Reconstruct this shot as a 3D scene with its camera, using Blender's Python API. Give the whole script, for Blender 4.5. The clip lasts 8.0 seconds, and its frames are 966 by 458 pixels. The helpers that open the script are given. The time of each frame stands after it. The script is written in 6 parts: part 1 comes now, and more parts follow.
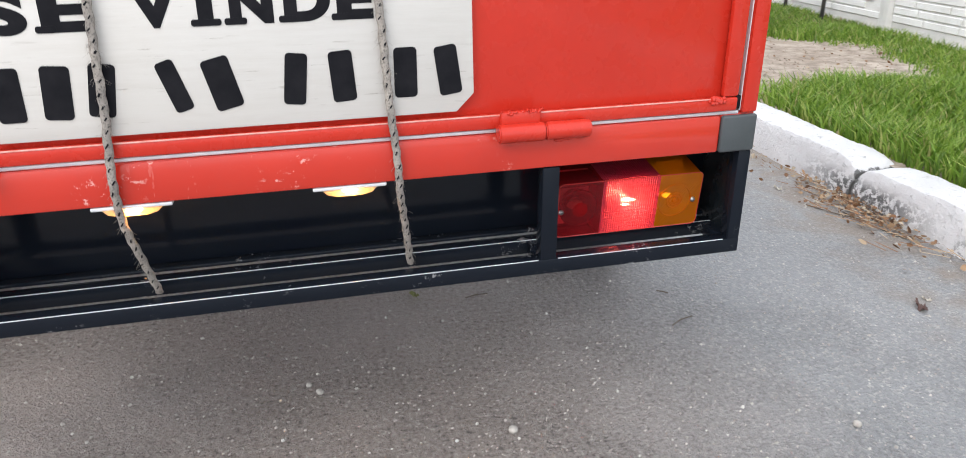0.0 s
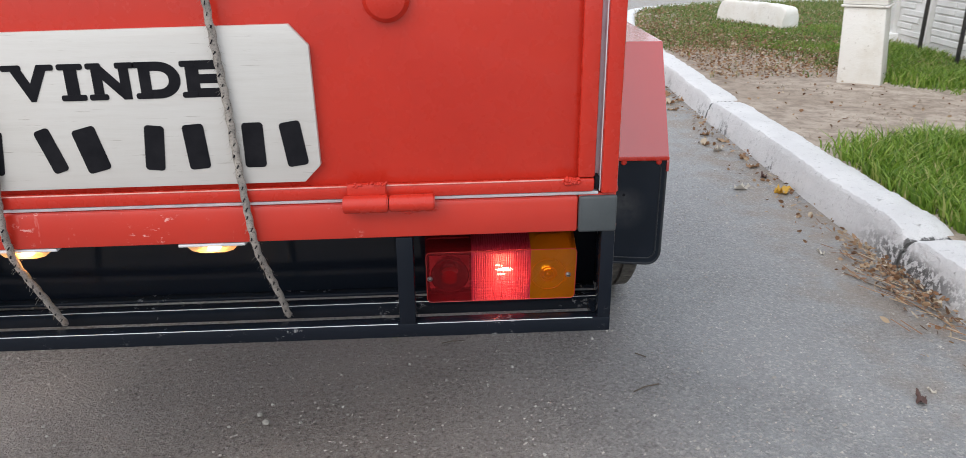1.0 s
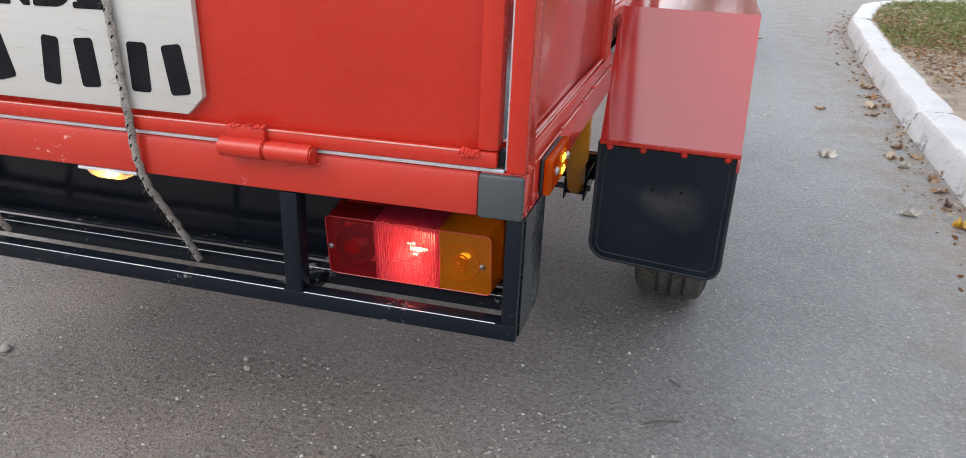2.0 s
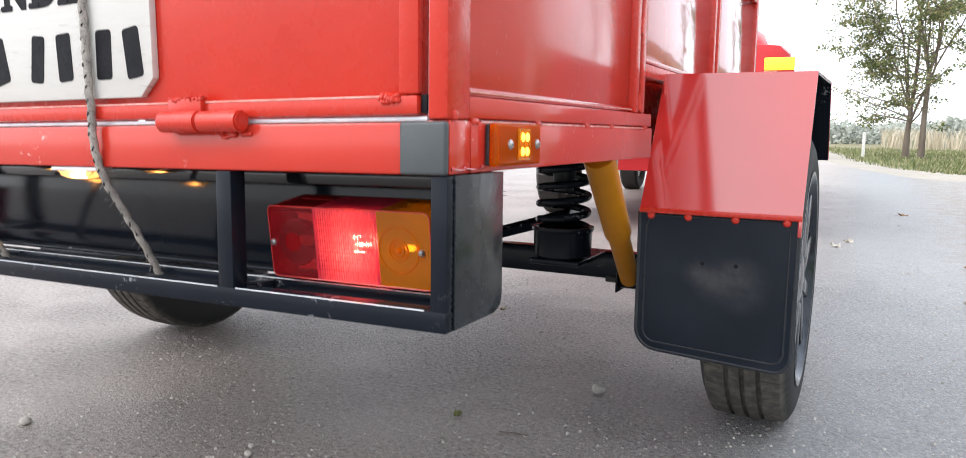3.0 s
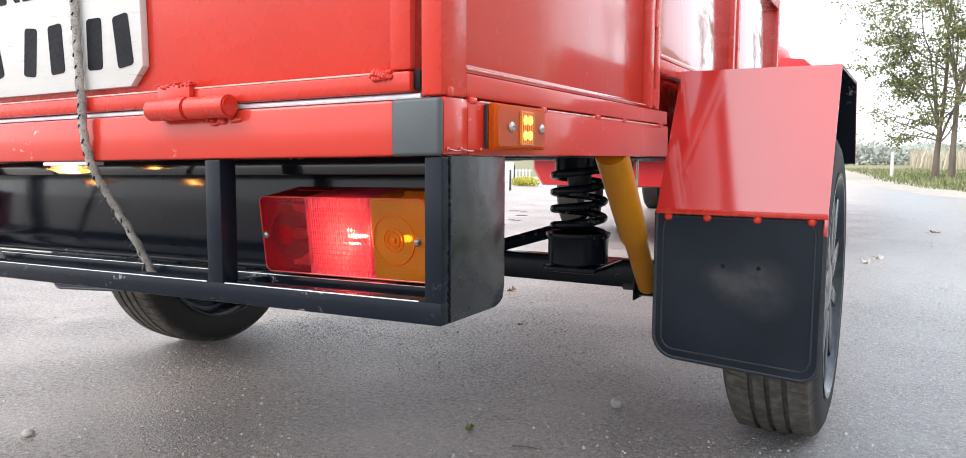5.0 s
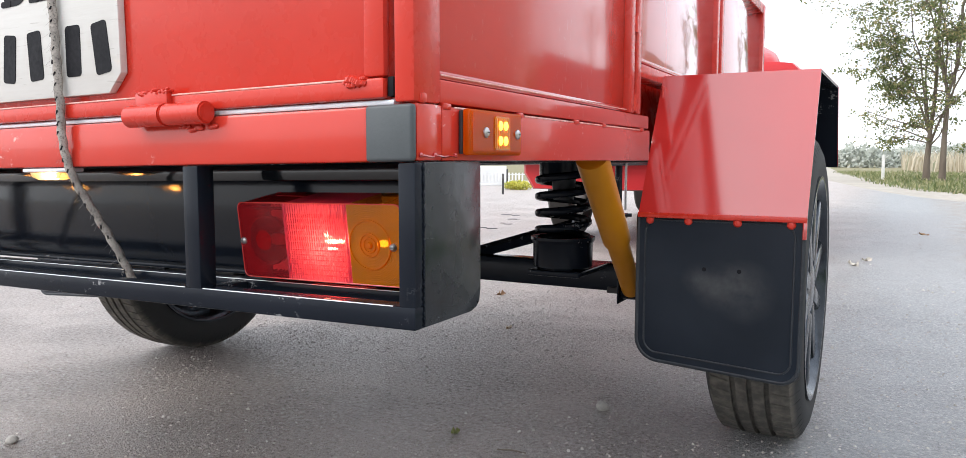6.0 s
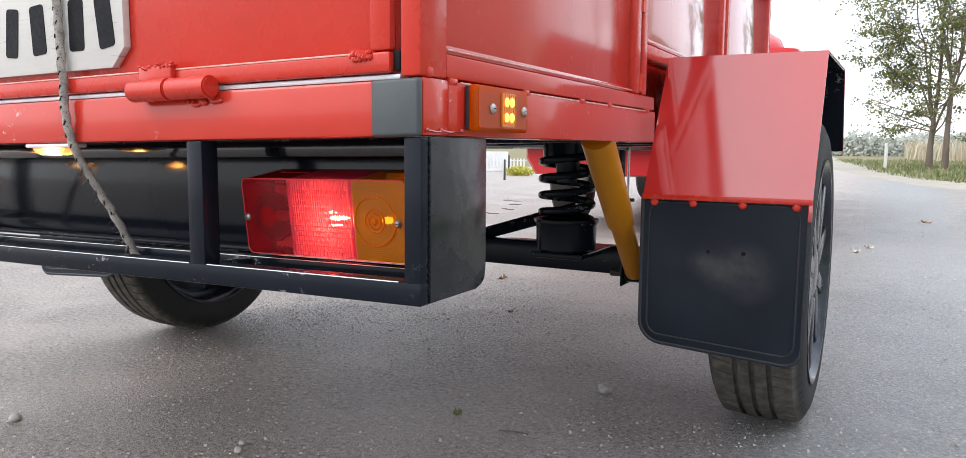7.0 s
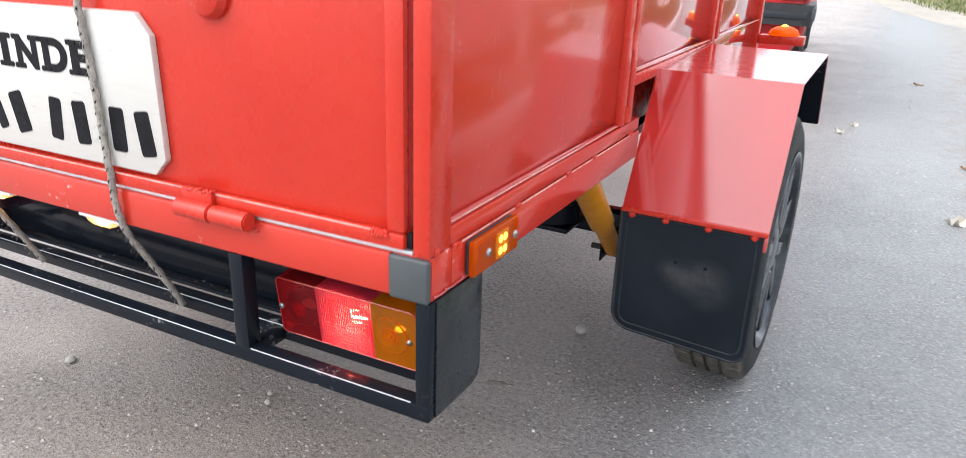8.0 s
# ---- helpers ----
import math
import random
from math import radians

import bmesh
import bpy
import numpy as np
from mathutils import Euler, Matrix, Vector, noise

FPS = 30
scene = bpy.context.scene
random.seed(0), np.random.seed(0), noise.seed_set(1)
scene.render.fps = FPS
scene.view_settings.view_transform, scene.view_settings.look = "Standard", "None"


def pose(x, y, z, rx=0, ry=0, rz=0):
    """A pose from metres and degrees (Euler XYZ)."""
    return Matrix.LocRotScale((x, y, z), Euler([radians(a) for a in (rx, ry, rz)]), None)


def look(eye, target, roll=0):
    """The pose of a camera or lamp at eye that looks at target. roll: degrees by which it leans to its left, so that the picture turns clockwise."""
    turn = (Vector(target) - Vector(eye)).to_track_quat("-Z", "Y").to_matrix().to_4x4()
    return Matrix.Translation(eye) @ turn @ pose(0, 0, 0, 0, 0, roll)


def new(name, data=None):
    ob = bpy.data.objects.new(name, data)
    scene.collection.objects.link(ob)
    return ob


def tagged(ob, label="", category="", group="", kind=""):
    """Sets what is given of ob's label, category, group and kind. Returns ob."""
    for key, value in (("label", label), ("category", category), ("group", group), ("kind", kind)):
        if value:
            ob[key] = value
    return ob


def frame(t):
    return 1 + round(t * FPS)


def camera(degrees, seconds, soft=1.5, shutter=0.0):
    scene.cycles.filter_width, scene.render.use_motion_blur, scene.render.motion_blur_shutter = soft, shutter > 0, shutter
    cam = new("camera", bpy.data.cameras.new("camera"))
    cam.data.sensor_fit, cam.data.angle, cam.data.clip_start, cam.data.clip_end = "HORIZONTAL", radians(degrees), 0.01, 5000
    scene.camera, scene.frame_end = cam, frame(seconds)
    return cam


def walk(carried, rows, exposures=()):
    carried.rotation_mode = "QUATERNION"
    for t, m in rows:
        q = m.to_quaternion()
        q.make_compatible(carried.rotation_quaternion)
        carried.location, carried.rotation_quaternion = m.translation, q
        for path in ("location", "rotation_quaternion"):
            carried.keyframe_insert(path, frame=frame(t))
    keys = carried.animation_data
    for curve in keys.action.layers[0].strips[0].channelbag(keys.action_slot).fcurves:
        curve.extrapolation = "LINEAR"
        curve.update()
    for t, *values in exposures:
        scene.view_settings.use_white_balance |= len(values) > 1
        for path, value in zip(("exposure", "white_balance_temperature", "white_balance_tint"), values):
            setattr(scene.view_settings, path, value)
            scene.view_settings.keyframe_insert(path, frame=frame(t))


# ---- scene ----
cam = camera(64.9, 8.0, 0.5, 0.2)
EXPOSURES = ((0.0, 0.78), (0.5, 0.6), (1.0, 0.37), (1.7, 0.36), (2.8, 0.95), (3.5, 1.18), (4.5, 1.31), (5.2, 1.08), (6.5, 0.88), (7.4, 0.78), (7.8, 1.0), (8.0, 1.14))
PATH = [
    (0, (-0.522, -0.792, 0.748), (-0.099, 1.005, -0.022), 0.1),
    (0.3, (-0.434, -0.83, 0.763), (-0.171, 1.02, 0.053), -2),
    (0.5, (-0.367, -0.854, 0.784), (-0.177, 0.991, 0.035), -0.8),
    (0.8, (-0.246, -0.872, 0.807), (-0.119, 0.996, 0.105), 0.2),
    (1, (-0.183, -0.85, 0.808), (-0.131, 1.02, 0.101), -0.4),
    (1.3, (-0.099, -0.817, 0.796), (-0.229, 1.045, 0.079), -0.7),
    (1.5, (-0.031, -0.766, 0.785), (-0.33, 1.08, 0.074), -0.2),
    (1.7, (0.039, -0.722, 0.782), (-0.295, 1.09, 0.003), 1.9),
    (2.8, (0.313, -0.561, 0.575), (-0.666, 1.129, 0.145), 1),
    (3, (0.314, -0.546, 0.519), (-0.591, 1.219, 0.264), 0.8),
    (3.5, (0.313, -0.54, 0.471), (-0.59, 1.202, 0.086), 2),
    (4, (0.314, -0.536, 0.475), (-0.708, 1.155, 0.166), -0.3),
    (4.5, (0.314, -0.521, 0.476), (-0.667, 1.201, 0.208), -1.1),
    (5, (0.315, -0.502, 0.482), (-0.649, 1.24, 0.29), 0.3),
    (5.2, (0.326, -0.491, 0.486), (-0.622, 1.262, 0.314), 0.2),
    (6.5, (0.332, -0.502, 0.479), (-0.623, 1.245, 0.281), 0.1),
    (7, (0.327, -0.498, 0.475), (-0.624, 1.248, 0.257), 0.5),
    (7.5, (0.328, -0.489, 0.495), (-0.622, 1.259, 0.282), -1.5),
    (7.8, (0.324, -0.512, 0.659), (-0.602, 1.175, 0.115), 0.9),
    (8, (0.346, -0.554, 0.812), (-0.522, 1.099, 0.096), 2),
]
walk(cam, [(t, look(eye, target, roll)) for t, eye, target, roll in PATH], EXPOSURES)

# ---- light ----
world = bpy.data.worlds.new("world")
scene.world = world
world.use_nodes = True
wt = world.node_tree
wt.nodes.clear()
sky = wt.nodes.new("ShaderNodeTexSky")
sky.sky_type = "NISHITA"
sky.sun_disc = False
sky.sun_elevation, sky.sun_rotation = radians(42), radians(222)
sky.dust_density, sky.air_density, sky.ozone_density = 4.0, 1.0, 1.0
veil = wt.nodes.new("ShaderNodeMix")
veil.data_type = "RGBA"
veil.inputs["Factor"].default_value = 0.82
veil.inputs["B"].default_value = (8.35, 8.8, 9.55, 1)
wb = wt.nodes.new("ShaderNodeBackground")
wb.inputs["Strength"].default_value = 0.130
wo = wt.nodes.new("ShaderNodeOutputWorld")
wt.links.new(sky.outputs["Color"], veil.inputs["A"])
wt.links.new(veil.outputs["Result"], wb.inputs["Color"])
wt.links.new(wb.outputs["Background"], wo.inputs["Surface"])

sun_data = bpy.data.lights.new("sun", "SUN")
sun_data.energy, sun_data.angle, sun_data.color = 0.75, radians(35), (1.0, 0.97, 0.93)
sun = new("sun", sun_data)
sun.matrix_world = look((-8, -9, 11), (0, 0, 0))

# ---- materials ----


def nodes_of(name):
    m = bpy.data.materials.new(name)
    m.use_nodes = True
    t = m.node_tree
    return m, t, t.nodes["Principled BSDF"], t.nodes["Material Output"]


def n_noise(t, scale, detail=4.0, rough=0.55, stretch=None):
    geo = t.nodes.new("ShaderNodeNewGeometry")
    tex = t.nodes.new("ShaderNodeTexNoise")
    tex.inputs["Scale"].default_value = scale
    tex.inputs["Detail"].default_value = detail
    tex.inputs["Roughness"].default_value = rough
    if stretch:
        mp = t.nodes.new("ShaderNodeMapping")
        mp.inputs["Scale"].default_value = stretch
        t.links.new(geo.outputs["Position"], mp.inputs["Vector"])
        t.links.new(mp.outputs["Vector"], tex.inputs["Vector"])
    else:
        t.links.new(geo.outputs["Position"], tex.inputs["Vector"])
    return tex.outputs["Fac"]


def n_ramp(t, fac, stops):
    r = t.nodes.new("ShaderNodeValToRGB")
    el = r.color_ramp.elements
    while len(el) < len(stops):
        el.new(0.5)
    for e, (p, c) in zip(el, stops):
        e.position = p
        e.color = (c, c, c, 1) if isinstance(c, (int, float)) else (*c, 1)
    t.links.new(fac, r.inputs["Fac"])
    return r.outputs["Color"]


def n_mix(t, fac, a, b, mode="MIX"):
    m = t.nodes.new("ShaderNodeMix")
    m.data_type, m.blend_type = "RGBA", mode
    for key, v in (("Factor", fac), ("A", a), ("B", b)):
        s = [i for i in m.inputs if i.name == key and i.type == ("VALUE" if key == "Factor" else "RGBA")][0]
        if isinstance(v, (int, float)):
            s.default_value = v
        elif isinstance(v, tuple):
            s.default_value = (*v, 1)
        else:
            t.links.new(v, s)
    return [o for o in m.outputs if o.type == "RGBA"][0]


def n_bump(t, p, heights):
    last = None
    for fac, strength, dist in heights:
        b = t.nodes.new("ShaderNodeBump")
        b.inputs["Strength"].default_value = strength
        b.inputs["Distance"].default_value = dist
        t.links.new(fac, b.inputs["Height"])
        if last:
            t.links.new(last, b.inputs["Normal"])
        last = b.outputs["Normal"]
    t.links.new(last, p.inputs["Normal"])


def surface(name, a, b, scale=8.0, rough=(0.4, 0.6), metal=0.0, bump=0.2, bscale=60.0, bdist=0.002, coat=0.0, fine=None, stretch=None):
    """Two colours mixed by large noise, a finer grain, uneven roughness and relief."""
    m, t, p, o = nodes_of(name)
    big = n_noise(t, scale, stretch=stretch)
    col = n_mix(t, n_ramp(t, big, ((0.35, 0.0), (0.65, 1.0))), a, b)
    small = n_noise(t, bscale, 5.0, stretch=stretch)
    if fine:
        col = n_mix(t, n_ramp(t, small, ((0.5, 0.0), (0.72, fine[1]))), col, fine[0])
    t.links.new(col, p.inputs["Base Color"])
    t.links.new(n_ramp(t, small, ((0.3, rough[0]), (0.7, rough[1]))), p.inputs["Roughness"])
    p.inputs["Metallic"].default_value = metal
    p.inputs["Coat Weight"].default_value = coat
    p.inputs["Coat Roughness"].default_value = 0.06
    if bump:
        n_bump(t, p, [(small, bump, bdist)])
    return m


def paint(name, a, b, rough=0.22, chip=(0.75, 0.7, 0.66), chips=0.0, wave=0.25, coat=0.0, spec=0.5, scratch=0.0, coat_rough=0.05, coat_ior=1.65, chip_at=0.62):
    """Brushed gloss enamel: slow waves, fine brush marks, a few pale chips."""
    m, t, p, o = nodes_of(name)
    big = n_noise(t, 5.0, 3.0)
    col = n_mix(t, n_ramp(t, big, ((0.3, 0.0), (0.7, 1.0))), a, b)
    if chips:
        worn = n_noise(t, 70.0, 6.0, 0.75, (1, 1, 1.6))
        mask = n_noise(t, 11.0, 2.0)
        both = n_mix(t, 1.0, n_ramp(t, worn, ((chip_at, 0.0), (chip_at + 0.025, 1.0))), n_ramp(t, mask, ((0.54, 0.0), (0.62, chips))), "MULTIPLY")
        col = n_mix(t, both, col, chip)
    if scratch:
        for lay in ((1.0, 1.0, 0.22), (0.7, 0.7, 0.5)):
            thin = n_noise(t, 150.0, 3.0, 0.6, lay)
            where = n_noise(t, 4.3 + 3 * lay[2], 3.0, 0.6)
            both = n_mix(t, 1.0, n_ramp(t, thin, ((0.635, 0.0), (0.665, 1.0))), n_ramp(t, where, ((0.56, 0.0), (0.63, scratch))), "MULTIPLY")
            col = n_mix(t, both, col, chip)
    t.links.new(col, p.inputs["Base Color"])
    p.inputs["Specular IOR Level"].default_value = spec
    p.inputs["Coat Weight"].default_value = coat
    p.inputs["Coat IOR"].default_value = coat_ior
    p.inputs["Coat Roughness"].default_value = coat_rough
    fine = n_noise(t, 40.0, 4.0)
    t.links.new(n_ramp(t, fine, ((0.3, rough * 0.8), (0.75, rough * 1.35))), p.inputs["Roughness"])
    n_bump(t, p, [(n_noise(t, 14.0, 2.0), wave, 0.004), (n_noise(t, 160.0, 3.0), 0.12, 0.0006)])
    return m


RED = paint("red_enamel", (0.57, 0.034, 0.018), (0.50, 0.027, 0.015), 0.26, (0.78, 0.5, 0.45), wave=0.16, coat=0.3, spec=0.3, coat_rough=0.11, coat_ior=1.45)
RED_WORN = paint("worn_red_enamel", (0.58, 0.040, 0.023), (0.50, 0.032, 0.019), 0.2, (0.80, 0.52, 0.46), 0.8, 0.2, 0.3, 0.4, scratch=0.12, coat_rough=0.07, coat_ior=1.5, chip_at=0.578)
RED_SIDE = paint("side_red_enamel", (0.56, 0.036, 0.022), (0.49, 0.030, 0.019), 0.2, (0.74, 0.42, 0.36), 0.3, 0.1, 0.3, 0.4, scratch=0.12, coat_rough=0.07, coat_ior=1.5, chip_at=0.625)
RED_FLAT = paint("red_enamel_sheet", (0.46, 0.030, 0.030), (0.42, 0.026, 0.027), 0.14, wave=0.03, coat=1.0)
GUARD_RED = paint("mudguard_enamel", (0.50, 0.026, 0.022), (0.46, 0.022, 0.019), 0.4, wave=0.0, coat=1.0, spec=0.1, coat_rough=0.085, coat_ior=2.05)
CAR_RED = paint("car_red", (0.48, 0.020, 0.024), (0.45, 0.018, 0.022), 0.45, wave=0.01, coat=0.3, spec=0.2, coat_rough=0.15, coat_ior=1.5)
BLACK = paint("black_enamel", (0.007, 0.010, 0.015), (0.010, 0.013, 0.020), 0.2, (0.42, 0.42, 0.43), 0.45, 0.15, spec=0.15, chip_at=0.585)
GUSSET_BLACK = paint("black_sheet_enamel", (0.010, 0.013, 0.017), (0.018, 0.022, 0.025), 0.24, (0.4, 0.4, 0.4), 0.6, 0.9, spec=0.5, chip_at=0.60)
BLACK_PANEL = paint("black_gloss_sheet", (0.006, 0.008, 0.013), (0.008, 0.011, 0.016), 0.12, wave=0.05, spec=0.22)
BLACK_GLOSS = paint("black_gloss_enamel", (0.006, 0.008, 0.011), (0.009, 0.011, 0.014), 0.12, wave=0.02, spec=0.2, coat=1.0, coat_rough=0.06, coat_ior=1.36)
PALE_EDGE = surface("pale_red_edge", (0.80, 0.46, 0.41), (0.66, 0.26, 0.21), 60, (0.2, 0.35), bump=0.15, bscale=200)
CAP_GREY = surface("grey_plastic", (0.052, 0.062, 0.067), (0.064, 0.074, 0.079), 20, (0.45, 0.6), bump=0.08, bscale=300)
RUBBER = surface("rubber_sheet", (0.009, 0.012, 0.017), (0.02, 0.026, 0.033), 9, (0.38, 0.62), bump=0.1, bscale=120, fine=((0.08, 0.085, 0.09), 0.25))


def flap_rubber():
    m, t, p, o = nodes_of("flap_rubber")
    geo = t.nodes.new("ShaderNodeNewGeometry")
    grain = n_noise(t, 120.0, 5.0)
    cloud = n_noise(t, 13.0, 5.0, 0.6)
    col = n_mix(t, n_ramp(t, n_noise(t, 5.0, 3.0), ((0.35, 0.0), (0.65, 1.0))), (0.006, 0.010, 0.017), (0.014, 0.020, 0.030))
    for place, size in (((0.086, 0.605, 0.313), 0.026), ((0.140, 0.605, 0.316), 0.02), ((0.150, 0.605, 0.298), 0.048), ((0.115, 0.605, 0.303), 0.04)):
        far = t.nodes.new("ShaderNodeVectorMath")
        far.operation = "DISTANCE"
        far.inputs[1].default_value = place
        t.links.new(geo.outputs["Position"], far.inputs[0])
        near = t.nodes.new("ShaderNodeMapRange")
        near.inputs["From Min"].default_value, near.inputs["From Max"].default_value = size, 0.0
        t.links.new(far.outputs["Value"], near.inputs["Value"])
        smear = n_mix(t, 1.0, near.outputs["Result"], n_ramp(t, cloud, ((0.36, 0.0), (0.70, 0.5))), "MULTIPLY")
        col = n_mix(t, smear, col, (0.13, 0.13, 0.125))
    t.links.new(col, p.inputs["Base Color"])
    t.links.new(n_ramp(t, grain, ((0.3, 0.28), (0.7, 0.42))), p.inputs["Roughness"])
    p.inputs["Specular IOR Level"].default_value = 0.22
    n_bump(t, p, [(n_noise(t, 18.0, 2.0), 0.15, 0.006), (grain, 0.06, 0.001)])
    return m


FLAP = flap_rubber()
TYRE = surface("tyre_rubber", (0.014, 0.014, 0.014), (0.028, 0.026, 0.024), 12, (0.6, 0.8), bump=0.25, bscale=220, fine=((0.075, 0.066, 0.056), 0.5))
STEEL = surface("bright_steel", (0.5, 0.5, 0.5), (0.4, 0.4, 0.42), 60, (0.25, 0.4), 1.0, 0.1, 200)
SEAL = surface("zinc_strip", (0.80, 0.81, 0.84), (0.66, 0.68, 0.72), 40, (0.3, 0.5), 0.25, 0.15, 150)
SHOCK = paint("amber_paint", (0.56, 0.225, 0.010), (0.47, 0.18, 0.009), 0.36, wave=0.05, spec=0.3)
RIM = surface("rim_paint", (0.040, 0.048, 0.060), (0.065, 0.075, 0.09), 30, (0.14, 0.26), 0.7, 0.1, 100)
ROPE = surface("rope_fibre", (0.40, 0.365, 0.325), (0.25, 0.23, 0.21), 60, (0.8, 0.95), bump=0.6, bscale=500, bdist=0.002, fine=((0.05, 0.045, 0.04), 0.9))
CHALK = surface("whitewash", (0.78, 0.78, 0.77), (0.68, 0.68, 0.66), 5, (0.75, 0.9), bump=0.5, bscale=45, bdist=0.008)
INK = surface("black_ink", (0.006, 0.0065, 0.009), (0.012, 0.012, 0.015), 40, (0.45, 0.65), bump=0.1, bscale=200)
INK.node_tree.nodes["Principled BSDF"].inputs["Specular IOR Level"].default_value = 0.12
DARK_PLASTIC = surface("dark_plastic", (0.02, 0.022, 0.026), (0.03, 0.03, 0.034), 20, (0.4, 0.6), bump=0.1, bscale=200)
IRON = surface("dark_iron", (0.035, 0.035, 0.038), (0.06, 0.055, 0.05), 14, (0.5, 0.7), 0.3, 0.2, 90)


def board_paint():
    """White paint over plywood: faint grain, thin open cracks along it, a few scuffs."""
    m, t, p, o = nodes_of("white_board")
    grain = n_noise(t, 9.0, 6.0, 0.65, (1.2, 1, 14))
    wide = n_noise(t, 5.0, 3.0)
    col = n_mix(t, n_ramp(t, grain, ((0.46, 0.0), (0.70, 0.35))), (0.60, 0.588, 0.56), (0.49, 0.465, 0.43))
    col = n_mix(t, n_ramp(t, wide, ((0.4, 0.0), (0.8, 0.35))), col, (0.55, 0.52, 0.47))
    crack = n_noise(t, 16.0, 5.0, 0.6, (1.0, 1, 20))
    thin = n_mix(t, 1.0, n_ramp(t, crack, ((0.625, 0.0), (0.665, 0.7))), n_ramp(t, n_noise(t, 13.0, 2.0), ((0.42, 0.0), (0.58, 1.0))), "MULTIPLY")
    col = n_mix(t, thin, col, (0.26, 0.235, 0.20))
    t.links.new(col, p.inputs["Base Color"])
    p.inputs["Roughness"].default_value = 0.5
    n_bump(t, p, [(grain, 0.25, 0.0015)])
    return m


BOARD = board_paint()


def asphalt():
    m, t, p, o = nodes_of("asphalt")
    geo = t.nodes.new("ShaderNodeNewGeometry")
    big = n_noise(t, 0.9, 5.0)
    mid = n_noise(t, 14.0, 6.0)
    col = n_mix(t, n_ramp(t, big, ((0.3, 0.0), (0.7, 1.0))), (0.285, 0.292, 0.297), (0.312, 0.320, 0.327))
    col = n_mix(t, n_ramp(t, mid, ((0.35, 0.0), (0.75, 0.6))), col, (0.235, 0.238, 0.241))
    vor = t.nodes.new("ShaderNodeTexVoronoi")
    vor.inputs["Scale"].default_value = 215.0
    shift = t.nodes.new("ShaderNodeTexNoise")
    shift.inputs["Scale"].default_value = 95.0
    t.links.new(geo.outputs["Position"], shift.inputs["Vector"])
    bent = t.nodes.new("ShaderNodeVectorMath")
    bent.operation = "MULTIPLY_ADD"
    bent.inputs[1].default_value = (0.012, 0.012, 0.012)
    t.links.new(shift.outputs["Color"], bent.inputs[0])
    t.links.new(geo.outputs["Position"], bent.inputs[2])
    t.links.new(bent.outputs["Vector"], vor.inputs["Vector"])
    sep = t.nodes.new("ShaderNodeSeparateColor")
    t.links.new(vor.outputs["Color"], sep.inputs["Color"])
    col = n_mix(t, n_ramp(t, sep.outputs["Red"], ((0.76, 0.0), (0.97, 0.6))), col, (0.50, 0.48, 0.46))
    xyz = t.nodes.new("ShaderNodeSeparateXYZ")
    t.links.new(geo.outputs["Position"], xyz.inputs["Vector"])
    # brown road dust away from the polished wheel path
    side = t.nodes.new("ShaderNodeMapRange")
    side.inputs["From Min"].default_value, side.inputs["From Max"].default_value = 0.60, -0.05
    wander = t.nodes.new("ShaderNodeMath")
    wander.operation = "MULTIPLY_ADD"
    wander.inputs[1].default_value = 0.5
    t.links.new(n_noise(t, 1.6, 5.0, 0.6), wander.inputs[0])
    t.links.new(xyz.outputs["X"], wander.inputs[2])
    t.links.new(wander.outputs["Value"], side.inputs["Value"])
    open_grain = n_ramp(t, n_noise(t, 2.6, 5.0, 0.6), ((0.40, 0.45), (0.58, 1.0)))
    open_grain = n_mix(t, 1.0, open_grain, n_ramp(t, side.outputs["Result"], ((0.0, 0.3), (0.7, 1.0))), "MULTIPLY")
    pits = n_mix(t, 1.0, n_ramp(t, sep.outputs["Green"], ((0.62, 0.0), (0.92, 0.8))), open_grain, "MULTIPLY")
    col = n_mix(t, pits, col, (0.075, 0.07, 0.068))
    fleck = t.nodes.new("ShaderNodeTexVoronoi")
    fleck.inputs["Scale"].default_value = 55.0
    t.links.new(geo.outputs["Position"], fleck.inputs["Vector"])
    pick = t.nodes.new("ShaderNodeSeparateColor")
    t.links.new(fleck.outputs["Color"], pick.inputs["Color"])
    dots = n_mix(t, 1.0, n_ramp(t, fleck.outputs["Distance"], ((0.09, 1.0), (0.13, 0.0))), n_ramp(t, pick.outputs["Blue"], ((0.45, 0.0), (0.8, 0.9))), "MULTIPLY")
    col = n_mix(t, dots, col, (0.66, 0.64, 0.60))
    # sandy dust washed towards the kerb
    wide = t.nodes.new("ShaderNodeMapRange")
    wide.inputs["From Min"].default_value, wide.inputs["From Max"].default_value = 0.48, 0.91
    t.links.new(xyz.outputs["X"], wide.inputs["Value"])
    ragged = n_noise(t, 7.0, 6.0, 0.65)
    dust = n_mix(t, 1.0, wide.outputs["Result"], n_ramp(t, ragged, ((0.38, 0.15), (0.62, 1.0))), "MULTIPLY")
    dust = n_ramp(t, dust, ((0.18, 0.0), (0.7, 0.9)))
    col = n_mix(t, dust, col, (0.27, 0.23, 0.192))
    brown = n_mix(t, 1.0, side.outputs["Result"], n_ramp(t, n_noise(t, 3.1, 6.0, 0.65), ((0.3, 0.8), (0.65, 1.0))), "MULTIPLY")
